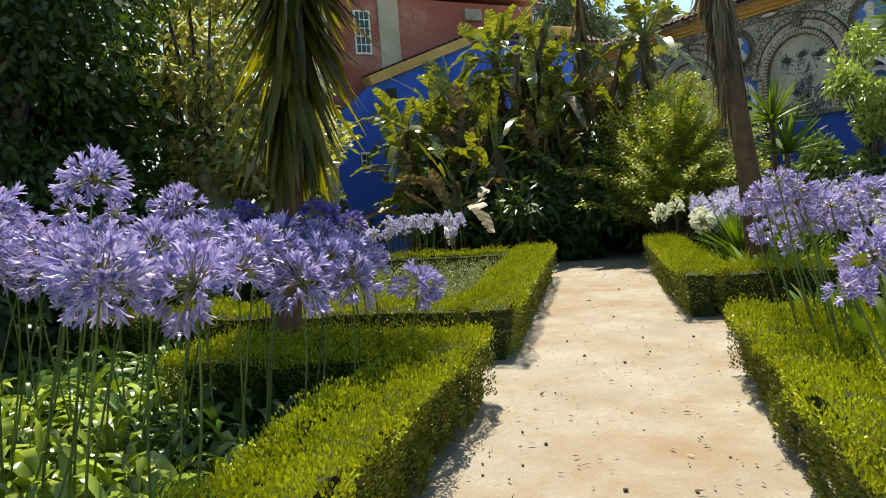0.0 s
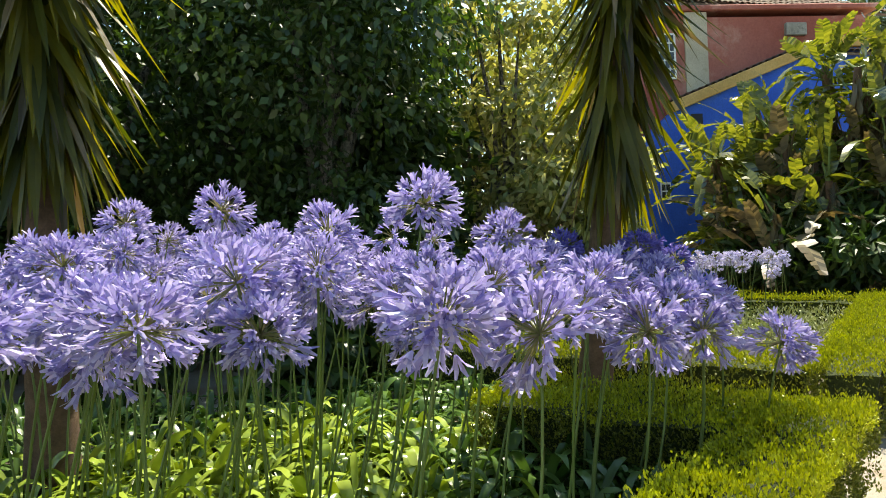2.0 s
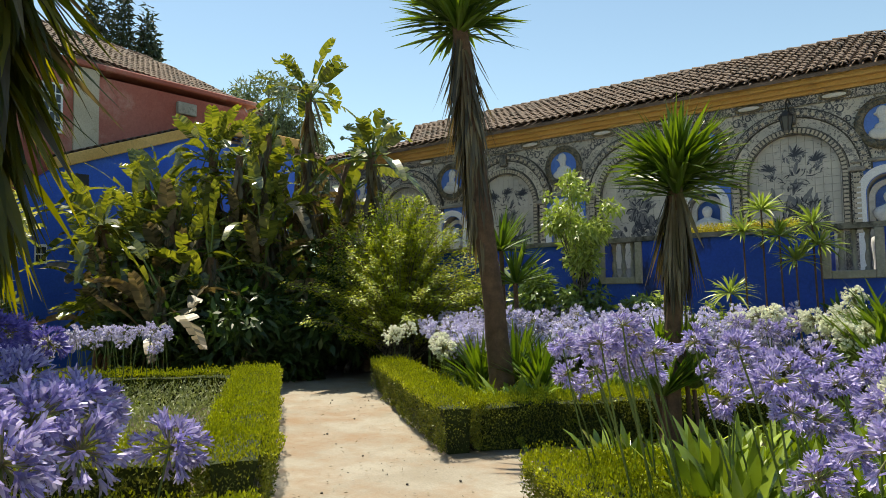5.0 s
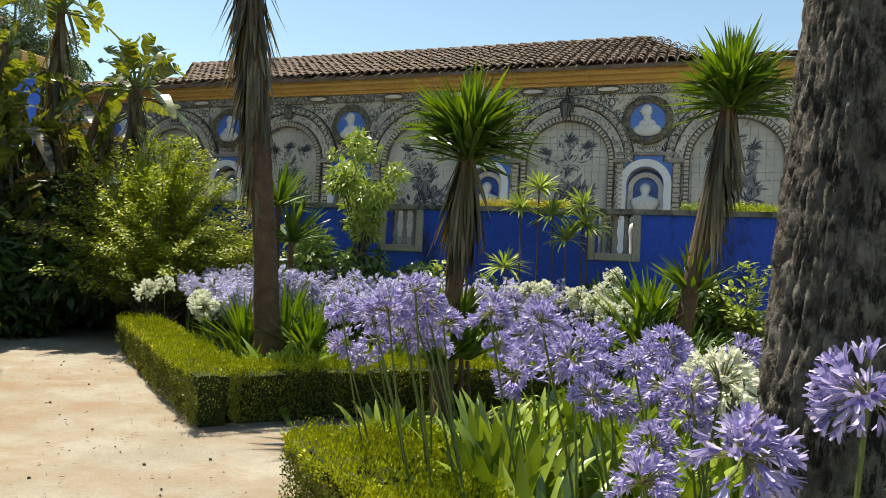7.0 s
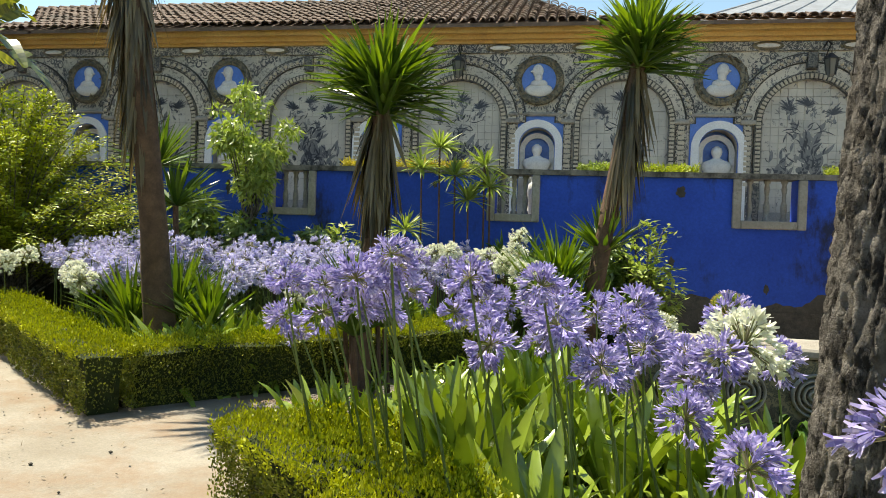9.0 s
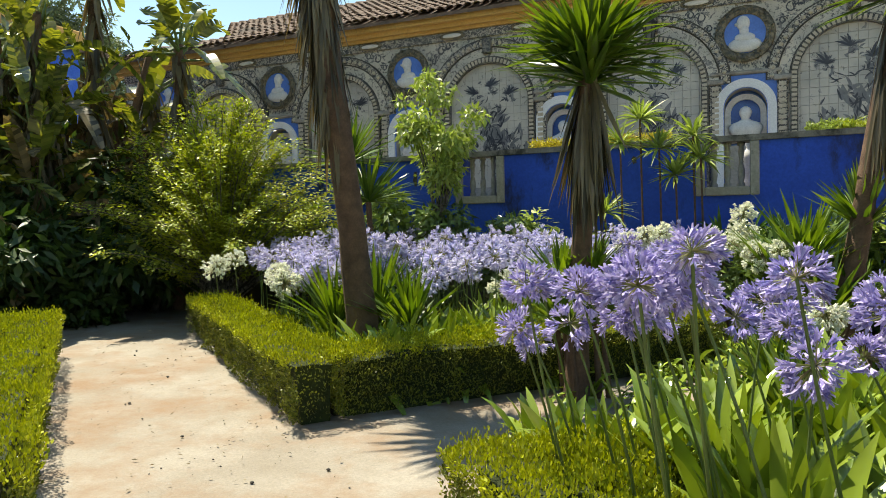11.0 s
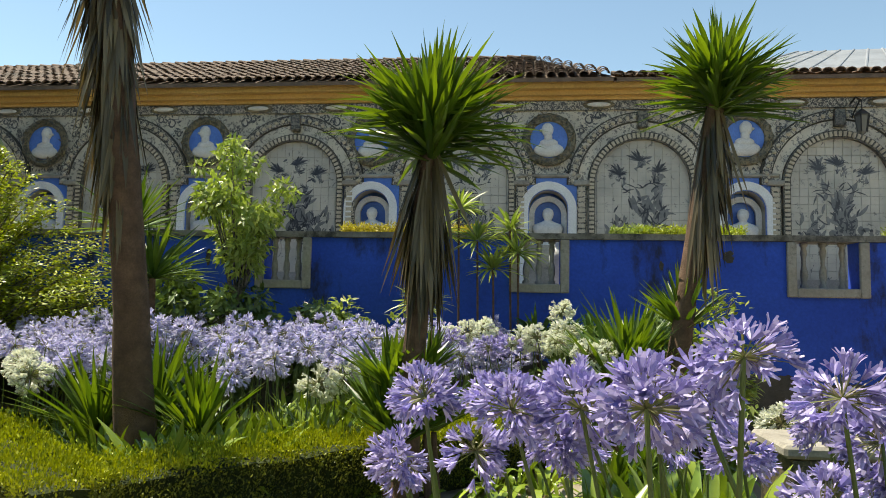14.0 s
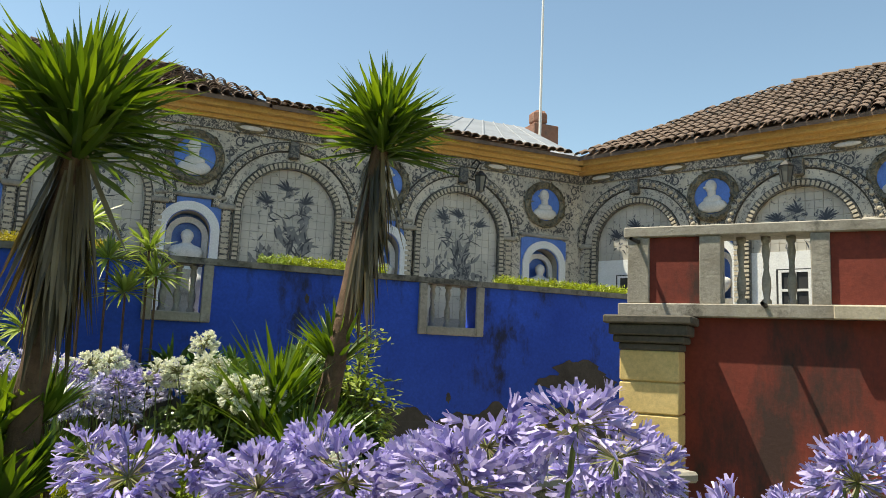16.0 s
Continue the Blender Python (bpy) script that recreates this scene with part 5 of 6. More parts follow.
# ---- giant bird-of-paradise plants ----
def torn_leaf(p, d, up, length, half, fall, n=16):
    """A broad blade on a midrib, its two sides torn across into strips that hang unevenly."""
    side = unit(np.cross(d, up))
    up = unit(np.cross(side, d))
    mid = lambda s: p + d * length * s - np.array([0, 0, 1.0]) * fall * length * s * s
    wide = lambda s: half * max(0.05, math.sin(math.pi * (0.10 + 0.86 * s)) ** 0.55)
    V, F = [], []
    for sg in (-1, 1):
        tilt = rng.uniform(-0.1, 0.5)
        for i in range(n):
            a, b = i / n, (i + 1) / n
            torn = rng.uniform() < 0.32
            if torn:
                tilt = rng.uniform(-0.5, 0.6)
            o = len(V)
            q = sg * side * math.cos(tilt) + up * math.sin(tilt)
            skew = d * half * 0.25
            V += [mid(a), mid(b), mid(b) + q * wide(b) + skew, mid(a + (0.25 / n if torn else 0)) + q * wide(a) * (0.9 if torn else 1.0) + skew]
            F.append((o, o + 1, o + 2, o + 3))
    return np.array(V), F


def strelitzia(base, height, n_leaf, size, label, tall=False, tip=None):
    th = empty("giant_strelitzia", Matrix.Translation(base), label, "banana plant", "giant strelitzias")
    lean = rng.normal(0, 0.10, 2) if not tall else np.array([0.05, 0.0])
    if tip is not None:
        lean = (np.array(tip) - np.array(base[:2])) / height
    pts = [(lean[0] * height * s, lean[1] * height * s, height * s) for s in np.linspace(0, 1, 8)]
    raw("stem", *tube(pts, [0.11 - 0.04 * k / 7 for k in range(8)], 10), M["yucca_bark"], th, smooth=True)
    top = np.array(pts[-1])
    for k in range(n_leaf):
        a = 2 * math.pi * k / n_leaf + rng.normal(0, 0.35)
        el = rng.uniform(0.1, 1.45) if not tall else rng.uniform(-0.1, 1.15)
        d = np.array([math.cos(a) * math.cos(el), math.sin(a) * math.cos(el), math.sin(el)])
        st = rng.uniform(0.5, 0.9) * size * (0.6 if tall else 1.0)
        drop = -rng.uniform(0.0, 0.72) * height if not tall else -rng.uniform(0, 0.3)
        p0 = top + np.array([0, 0, drop])
        p1 = p0 + d * st
        stalk = tube([p0, p0 + d * st * 0.5, p1], [0.03, 0.022, 0.018], 6)
        L, W = size * rng.uniform(1.0, 1.4), size * (rng.uniform(0.14, 0.20) if tall else rng.uniform(0.13, 0.22))
        fall = (rng.uniform(0.45, 1.0) if tall else rng.uniform(0.2, 0.9)) * (1.2 - 0.8 * math.sin(el))
        S = [torn_leaf(p1, d, np.array([0, 0, 1.0]) + rng.normal(0, 0.35, 3), L, W, fall)]
        raw("leaf_stalk", *stalk, M["stem"], th)
        raw("leaf", *S[0], M["yucca_dead"] if drop < -0.25 * height and rng.uniform() < 0.6 else M["banana"], th)
    n = 60
    a = rng.uniform(0, 2 * math.pi, n)
    D = np.stack([np.cos(a) * 0.35, np.sin(a) * 0.35, -np.ones(n)], 1)
    raw("dead_leaves", *blades(top + rng.normal(0, 0.05, (n, 3)) - np.array([0, 0, 1.0]) * (rng.uniform(0, 0.5, n) * height)[:, None], D, np.stack([np.cos(a), np.sin(a), 0 * a], 1), rng.uniform(0.5, 1.1, n) * size, 0.10, 0.05, 4, sword, 0.3), M["yucca_dead"], th)


strelitzia((-12.3, 11.9, 0), 6.2, 20, 0.9, "tall palm-like strelitzia against the sky", True)
strelitzia((-14.4, 10.9, 0), 5.0, 18, 0.85, "tall palm-like strelitzia before the blue house", True)
strelitzia((-13.3, 8.9, 0), 3.2, 16, 0.95, "leaning strelitzia with torn leaves by the blue house", True, (-14.6, 8.6))
strelitzia((-10.9, 12.5, 0), 4.7, 18, 0.9, "tall palm-like strelitzia rising beside the gallery", True)
for x, y, h in ((-13.9, 8.2, 2.4), (-14.4, 9.2, 3.2), (-13.2, 9.6, 3.4), (-13.6, 10.6, 4.6), (-12.6, 10.4, 2.6), (-12.2, 11.2, 3.6), (-12.9, 11.6, 4.2), (-11.9, 12.2, 2.9), (-12.0, 10.9, 1.6), (-13.0, 8.9, 1.3), (-14.9, 10.2, 4.0), (-12.7, 9.4, 2.2), (-13.6, 12.3, 4.6), (-14.3, 8.6, 1.6), (-13.5, 9.1, 2.6), (-12.4, 11.9, 3.2), (-13.2, 10.9, 3.6), (-12.1, 11.5, 2.4), (-14.2, 11.0, 3.4), (-12.8, 10.0, 3.0), (-12.2, 9.6, 2.4), (-11.9, 10.4, 2.8), (-12.3, 8.6, 1.8), (-15.2, 9.0, 3.0), (-13.2, 8.0, 1.6), (-14.0, 9.8, 3.0), (-12.9, 12.0, 3.4), (-13.4, 11.4, 4.0), (-12.2, 10.6, 2.0), (-13.0, 10.2, 4.6), (-12.5, 11.0, 5.0), (-14.6, 9.6, 3.8), (-13.9, 12.9, 5.0), (-12.6, 12.6, 4.0), (-14.6, 12.0, 4.4), (-14.2, 10.4, 4.4), (-13.8, 10.9, 4.6), (-13.4, 11.2, 4.6), (-13.0, 11.6, 4.8), (-12.6, 11.9, 4.8), (-14.6, 10.0, 4.0)):
    strelitzia((x, y, 0), h, 18, rng.uniform(0.7, 0.95), "giant strelitzia with torn banana-like leaves")
for x, y, s in ((-11.4, 1.9, 1.1), (-10.2, 2.2, 0.7), (-13.0, 2.4, 1.6), (-13.5, 3.6, 1.0), (-15.5, 5.6, 1.1), (-12.2, 2.6, 0.8), (-16.3, 7.2, 0.9), (-11.8, 10.3, 1.2), (-12.6, 11.4, 1.6), (-11.4, 11.3, 1.2), (-12.6, 9.4, 1.3), (-13.9, 11.6, 1.7), (-12.7, 8.5, 0.9), (-12.0, 12.2, 1.5), (-11.6, 9.6, 1.1), (-12.3, 10.6, 1.5), (-13.3, 10.0, 1.6), (-13.0, 11.0, 1.7), (-11.2, 10.6, 1.0), (-12.9, 9.0, 1.1), (-11.0, 12.0, 1.3), (-12.0, 9.2, 1.0), (-13.4, 12.2, 1.9), (-14.2, 10.6, 1.7), (-7.2, -1.5, 0.7), (-7.4, 0.5, 0.7), (-7.0, -3.5, 0.8), (-6.5, -5.5, 0.8), (-7.6, 2.0, 0.6), (-8.2, 3.4, 0.6)):
    bl = clumps((x, y, s * 0.8), (s * 0.8, s * 0.8, s * 0.8), 12, s * 0.5)
    tree("undergrowth", (x, y, 0), bl, 2000, M["dark_leaf"], M["bark"], 0.05, 5, 0.27, 0.085, "dark undergrowth beneath tall plants", "shrub", "undergrowth", 0.4, 0.3)
# far trees beyond the roofs
bl = []
for ox, oy, top in ((0.3, -1.6, 18.6), (0, -0.2, 18.0), (0.4, 1.0, 16.8), (-0.5, 2.0, 15.2)):
    for k in range(13):
        q = k / 12
        c = rng.normal(0, 0.35 * (1 - q) + 0.05, 2)
        bl.append((-36 + ox + c[0], 20.4 + oy + c[1], 9.5 + (top - 9.5) * q, 1.15 * (1 - 0.8 * q), 1.15 * (1 - 0.8 * q), 0.75))
tree("conifer", (-36, 20.4, 0), bl, 16000, M["conifer"], M["bark"], 0.4, 6, 0.42, 0.11, "dark conifer standing behind the red house", "tree", "", 0.2, 0.2)
for x, y, h in ((-36, 30.3, 16.2), (-36.5, 28.6, 14.8), (-36, 26.4, 15.0), (-35, 32.0, 14.4), (-36, 34.0, 13.2), (-37, 31.3, 15.6)):
    bl = clumps((x, y, h * 0.68), (1.1, 1.1, h * 0.32), 36, 0.7)
    tree("far_tree", (x, y, 0), bl, 5500, M["far_leaf"], M["bark"], 0.3, 6, 0.42, 0.10, "hazy tree beyond the roofs", "tree", "far trees", 0.3, 0.2)

# ---- agapanthus ----
def floret_sets(n, R, spread_low, petal_len):
    """One flower head: stalks from a point, each with a six-petalled trumpet at its end."""
    A = sphere_dirs(n, spread_low)
    gapdir = sphere_dirs(1, -0.3)[0]
    A = np.where((A @ gapdir > 0.72)[:, None], A[::-1], A)
    A = unit(A + rng.normal(0, 0.08, A.shape))
    reach = R * np.where(rng.uniform(0, 1, n) < 0.2, rng.uniform(0.5, 0.8, n), rng.uniform(0.8, 1.12, n))
    E = A * reach[:, None]
    E[:, 2] -= 0.22 * reach * (1 - A[:, 2])
    stalks = blades(np.zeros((n, 3)), E, rng.normal(0, 1, (n, 3)), np.linalg.norm(E, axis=1), 0.0042, 0, 1, lambda s: 1.0)
    axis = unit(E + np.array([0, 0, -0.02]) + rng.normal(0, 0.02, E.shape))
    x = unit(np.cross(axis, rng.normal(0, 1, (n, 3))))
    y = np.cross(axis, x)
    P, D, U = [], [], []
    for k in range(6):
        t = 2 * math.pi * k / 6
        rad = x * math.cos(t) + y * math.sin(t)
        flare = rng.uniform(0.14, 0.38, n)[:, None]
        P.append(E + rad * 0.003)
        D.append(axis + rad * flare)
        U.append(rad)
    P, D, U = np.concatenate(P), np.concatenate(D), np.concatenate(U)
    m = len(P)
    # petals curl outwards: two pieces, the second turned further
    L = np.tile(petal_len * rng.uniform(0.75, 1.15, n), 6)
    V1, F1 = blades(P, D, U, L * 0.70, np.tile(rng.uniform(0.0085, 0.0115, n), 6), 0, 1, lambda s: 0.55 + 0.65 * s)
    V2, F2 = blades(P + unit(D) * (L * 0.68)[:, None], unit(D) + U * 0.55, U, L * 0.40, np.tile(rng.uniform(0.011, 0.0145, n), 6), 0.0, 1, lambda s: 1.0 - 0.5 * s)
    return stalks, join((V1, F1), (V2, F2))


HEADS = {}
for key, mat, n, R, pl in (("blue", "petal", 72, 0.100, 0.054), ("deep", "petal_shaded", 66, 0.09, 0.05), ("lilac", "petal_pale", 52, 0.08, 0.044), ("violet", "petal", 58, 0.090, 0.055), ("white", "petal_white", 110, 0.095, 0.038), ("far_lilac", "petal_pale", 40, 0.078, 0.046), ("far_violet", "petal", 44, 0.088, 0.050), ("far_blue", "petal", 42, 0.095, 0.050)):
    HEADS[key] = []
    for _ in range(4):
        st, fl = floret_sets(n, R, -0.48, pl)
        pair = []
        for nm, (V, F), mt in (("stalk_tuft", st, "pedicel"), ("flower_head", fl, mat)):
            me = bpy.data.meshes.new(nm)
            me.from_pydata([tuple(v) for v in V], [], [tuple(f) for f in F])
            me.materials.append(M[mt])
            pair.append(me)
        HEADS[key].append(pair)
STEMS = []
for _ in range(4):
    c = rng.normal(0, 0.03, 2)
    V, F = tube([(c[0] * math.sin(math.pi * s), c[1] * math.sin(math.pi * s), s) for s in np.linspace(0, 1, 7)], [0.0074 - 0.0026 * s for s in np.linspace(0, 1, 7)], 6)
    me = bpy.data.meshes.new("stem")
    me.from_pydata([tuple(v) for v in V], [], F)
    me.materials.append(M["stem"])
    STEMS.append(me)
WORDS = {"blue": "violet-blue agapanthus head on a long green stem", "deep": "blue agapanthus head with shade put into its petals", "lilac": "pale lilac agapanthus head on a tall stem", "violet": "violet agapanthus head with nodding trumpets", "white": "creamy white agapanthus head on a green stem"}


def agapanthus(x, y, z, colour, size=1.0, lean=0.12, away=None):
    """One flower: a leaning stem from the soil and a round head at (x, y, z)."""
    a = rng.uniform(0, 2 * math.pi) if away is None else math.atan2(away[1], away[0]) + rng.normal(0, 0.5)
    base = Vector((x + lean * z * math.cos(a), y + lean * z * math.sin(a), 0.02))
    th = empty("agapanthus_flower", Matrix.Translation(base), WORDS[colour], "flower", f"{colour} agapanthus")
    rel = Vector((x, y, z)) - base
    s = new("stem", STEMS[int(rng.integers(4))])
    s.parent = th
    q = Vector((0, 0, 1)).rotation_difference(rel.normalized())
    s.matrix_basis = Matrix.LocRotScale(None, q, (1, 1, rel.length))
    st, fl = HEADS[colour][int(rng.integers(4))]
    turn = Euler((rng.normal(0, 0.25), rng.normal(0, 0.25), rng.uniform(0, 6.28)))
    k = size * rng.uniform(0.85, 1.12)
    for nm, me in (("stalk_tuft", st), ("flower_head", fl)):
        o = new(nm, me)
        o.parent = th
        o.matrix_basis = Matrix.LocRotScale(rel, turn, (k, k, k * 0.92))


DRIFT = {}


def drift_head(x, y, z, colour, size=1.0):
    """A head of the uncounted drift: its pieces are gathered for one joined object."""
    a = rng.uniform(0, 2 * math.pi)
    base = Vector((x + 0.12 * z * math.cos(a), y + 0.12 * z * math.sin(a), 0.02))
    rel = Vector((x, y, z)) - base
    q = Vector((0, 0, 1)).rotation_difference(rel.normalized())
    turn = Euler((rng.normal(0, 0.25), rng.normal(0, 0.25), rng.uniform(0, 6.28)))
    k = size * rng.uniform(0.85, 1.12)
    st, fl = HEADS["far_" + colour][int(rng.integers(4))]
    for nm, me, m in (("stem", STEMS[int(rng.integers(4))], Matrix.LocRotScale(base, q, (1, 1, rel.length))), ("stalk_tuft", st, Matrix.LocRotScale((x, y, z), turn, (k, k, k))), ("flower_head", fl, Matrix.LocRotScale((x, y, z), turn, (k, k, k * 0.92)))):
        co = np.empty(len(me.vertices) * 3)
        me.vertices.foreach_get("co", co)
        m = np.array(m)
        DRIFT.setdefault(colour, {}).setdefault(nm, []).append((co.reshape(-1, 3) @ m[:3, :3].T + m[:3, 3], [tuple(p.vertices) for p in me.polygons]))


# the dark clumps are the same leaves with shade put into their green
CLUMPS = {}
for key, mat in (("bright", "strap"), ("dark", "strap_dark"), ("upright", "strap")):
    CLUMPS[key] = []
    for _ in range(5):
        n = 25
        a = rng.uniform(0, 2 * math.pi, n)
        el = rng.uniform(0.65, 1.4, n) if key != "upright" else rng.uniform(1.0, 1.5, n)
        D = np.stack([np.cos(a) * np.cos(el), np.sin(a) * np.cos(el), np.sin(el)], 1)
        P = np.stack([np.cos(a) * 0.04, np.sin(a) * 0.04, np.zeros(n)], 1)
        V, F = blades(P, D, np.array([0, 0, 1.0]) + rng.normal(0, 0.15, (n, 3)), rng.uniform(0.42, 0.80, n), rng.uniform(0.042, 0.064, n), rng.uniform(0.55, 1.25, n) * (0.4 if key == "upright" else 1), 6, lambda s: (0.55 + 0.9 * s if s < 0.5 else 1.0 if s < 0.72 else max(0.05, (1 - s) / 0.28)), 0.25)
        me = bpy.data.meshes.new("strap_leaves")
        me.from_pydata([tuple(v) for v in V], [], [tuple(f) for f in F])
        me.materials.append(M[mat])
        me.polygons.foreach_set("use_smooth", [True] * len(me.polygons))
        CLUMPS[key].append(me)


def leaf_clump(x, y, key="bright", k=1.0):
    o = new("agapanthus_leaves", CLUMPS[key][int(rng.integers(5))])
    tagged(o, "clump of arching glossy green strap leaves" if key != "dark" else "clump of strap leaves in a green darkened for shade", "plant", "strap-leaf clumps")
    k *= rng.uniform(0.8, 1.15)
    o.matrix_world = Matrix.LocRotScale((x, y, 0.02), Euler((0, 0, rng.uniform(0, 6.28))), (k, k, k * rng.uniform(0.85, 1.1)))


def scatter(u0, u1, v0, v1, step):
    """Places set roughly evenly over a patch of the garden's axes."""
    for u in np.arange(u0, u1, step):
        for v in np.arange(v0, v1, step):
            yield uv(u + rng.uniform(-0.45, 0.45) * step, v + rng.uniform(-0.45, 0.45) * step)


# the bed beside the walk: tall violet-blue heads
for x, y, z in ((-2.0, 1.52, 1.33), (-2.71, 1.35, 1.66), (-1.37, 0.56, 1.30), (-2.03, 0.67, 1.38), (-3.08, 0.91, 1.55), (-1.49, 1.30, 1.27), (-1.75, 1.62, 1.19), (-2.59, 2.05, 1.28), (-2.87, 2.48, 1.14), (-3.32, 2.95, 1.08), (-3.12, 3.19, 0.90), (-3.82, -0.28, 1.68), (-3.57, 0.31, 1.72), (-2.7, 2.2, 1.2), (-2.5, 2.25, 1.08), (-3.0, 2.7, 1.15), (-2.75, 2.6, 1.03), (-2.3, 1.9, 1.2), (-2.45, 1.75, 1.32), (-3.0, 2.3, 1.3), (-3.3, 2.6, 1.25)):
    agapanthus(x, y, z, "blue", 1.15, 0.15, -DV)
for p in scatter(-0.4, 4.3, -4.6, -0.45, 0.32):
    d = math.hypot(p[0] - 0.4, p[1] - 1.2)
    if d > 1.6:
        z = rng.uniform(1.02, 1.36) + 0.07 * min(4, d - 1.5)
        if d < 4.0:
            agapanthus(p[0], p[1], z, "blue", 1.05, 0.27, -DV)
        else:
            drift_head(p[0], p[1], z, "blue", 1.05)
# heads round the yucca: blue petals darkened to carry its shade
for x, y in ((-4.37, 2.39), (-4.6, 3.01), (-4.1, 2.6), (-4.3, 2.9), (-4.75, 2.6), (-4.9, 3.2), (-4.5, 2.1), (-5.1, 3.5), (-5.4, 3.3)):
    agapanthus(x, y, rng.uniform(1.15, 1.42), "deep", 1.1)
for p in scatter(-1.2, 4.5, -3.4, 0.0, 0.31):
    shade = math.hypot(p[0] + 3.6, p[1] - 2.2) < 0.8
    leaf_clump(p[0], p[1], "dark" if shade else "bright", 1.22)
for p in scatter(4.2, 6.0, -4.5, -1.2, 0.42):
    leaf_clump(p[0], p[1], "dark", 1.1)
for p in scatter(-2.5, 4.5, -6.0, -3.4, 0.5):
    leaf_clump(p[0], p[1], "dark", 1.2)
# pale drift beyond the far end of the bed
for p in scatter(11.6, 13.6, -4.0, -1.4, 0.36):
    agapanthus(p[0], p[1], rng.uniform(0.85, 1.15), "lilac", 1.05)
for p in scatter(11.4, 13.6, -4.2, -1.2, 0.6):
    leaf_clump(p[0], p[1], "bright", 0.9)


# pale low bedding inside the far hedge
def bedding(u0, u1, v0, v1, n):
    p = np.array([uv(rng.uniform(u0, u1), rng.uniform(v0, v1)) for _ in range(n)])
    P = np.concatenate([p, rng.uniform(0.05, 0.42, (n, 1))], 1)
    V, F = leaflets(P, rng.normal(0, 0.5, (n, 3)) + np.array([0, 0, 0.9]), rng.normal(0, 1, (n, 3)), rng.uniform(0.04, 0.09, n), rng.uniform(0.012, 0.022, n), 0.1)
    tagged(raw("bedding_plants", V, F, M["sage"]), "low pale silvery-green bedding plants inside a hedge", "plants", "", "stuff")


bedding(6.8, 11.9, -3.6, -0.15, 16000)
# the bed before the blue wall: lilac drift, white heads among it
far = 0
for p in scatter(10.2, 13.0, 2.72, 3.05, 0.27):
    drift_head(p[0], p[1], rng.uniform(0.85, 1.15), "lilac", 1.2)
for p in scatter(8.9, 13.4, 3.0, 7.4, 0.28):
    if p[1] < 12.0 and math.hypot(p[0] + 4.8, p[1] - 8.5) > 0.6:
        far += 1
        (agapanthus if far % 4 == 0 else drift_head)(p[0], p[1], rng.uniform(0.85, 1.32), "lilac", 1.25)
for p in scatter(3.7, 5.0, 3.0, 4.3, 0.40):
    if math.hypot(p[0] + 0.07, p[1] - 4.1) > 0.6:
        agapanthus(p[0], p[1], rng.uniform(0.95, 1.2), "violet", 0.95)
for p in scatter(6.6, 9.4, 5.9, 9.0, 0.36):
    if p[1] < 11.6 and p[0] < -2.0:
        drift_head(p[0], p[1], rng.uniform(0.85, 1.2), "violet", 1.05)
for x, y, z in ((-5.97, 8.84, 0.97), (-5.8, 8.7, 0.9), (-6.1, 9.0, 0.95), (-7.5, 9.6, 1.0), (-7.35, 9.8, 1.08), (-1.78, 10.5, 1.24), (-1.6, 10.4, 1.18), (-1.95, 10.6, 1.2), (-1.5, 10.6, 1.3), (-1.2, 9.9, 1.12), (-1.0, 9.9, 1.05), (-1.35, 9.8, 1.1), (-2.5, 10.9, 1.25), (-2.7, 10.8, 1.2), (-2.35, 11.0, 1.28), (-1.5, 11.4, 1.5), (-3.6, 9.2, 0.85), (-3.4, 9.3, 0.9), (-0.32, 4.53, 1.17), (0.0, 9.0, 0.7), (-0.9, 8.6, 0.75)):
    agapanthus(x, y, z, "white", 1.2)
for p in scatter(8.7, 13.2, 2.8, 4.6, 0.36):
    leaf_clump(p[0], p[1], "bright", 1.1)
for p in scatter(8.55, 9.9, 2.9, 6.4, 0.25):
    leaf_clump(p[0], p[1], "upright" if rng.uniform() < 0.6 else "bright", 1.4)
for p in scatter(6.8, 13.0, 4.6, 9.0, 0.62):
    if p[1] < 12.4:
        leaf_clump(p[0], p[1], "bright", 1.0)
for colour, mat, words in (("lilac", "petal_pale", "drift of pale lilac agapanthus heads before the blue wall"), ("violet", "petal", "drift of violet agapanthus heads between yuccas"), ("blue", "petal", "far drift of violet-blue agapanthus heads")):
    th = tagged(new("agapanthus_drift"), words, "flowers", "", "stuff")
    for nm, mt in (("stem", "stem"), ("stalk_tuft", "pedicel"), ("flower_head", mat)):
        tagged(raw(nm, *join(*DRIFT[colour][nm]), M[mt], th), kind="stuff")
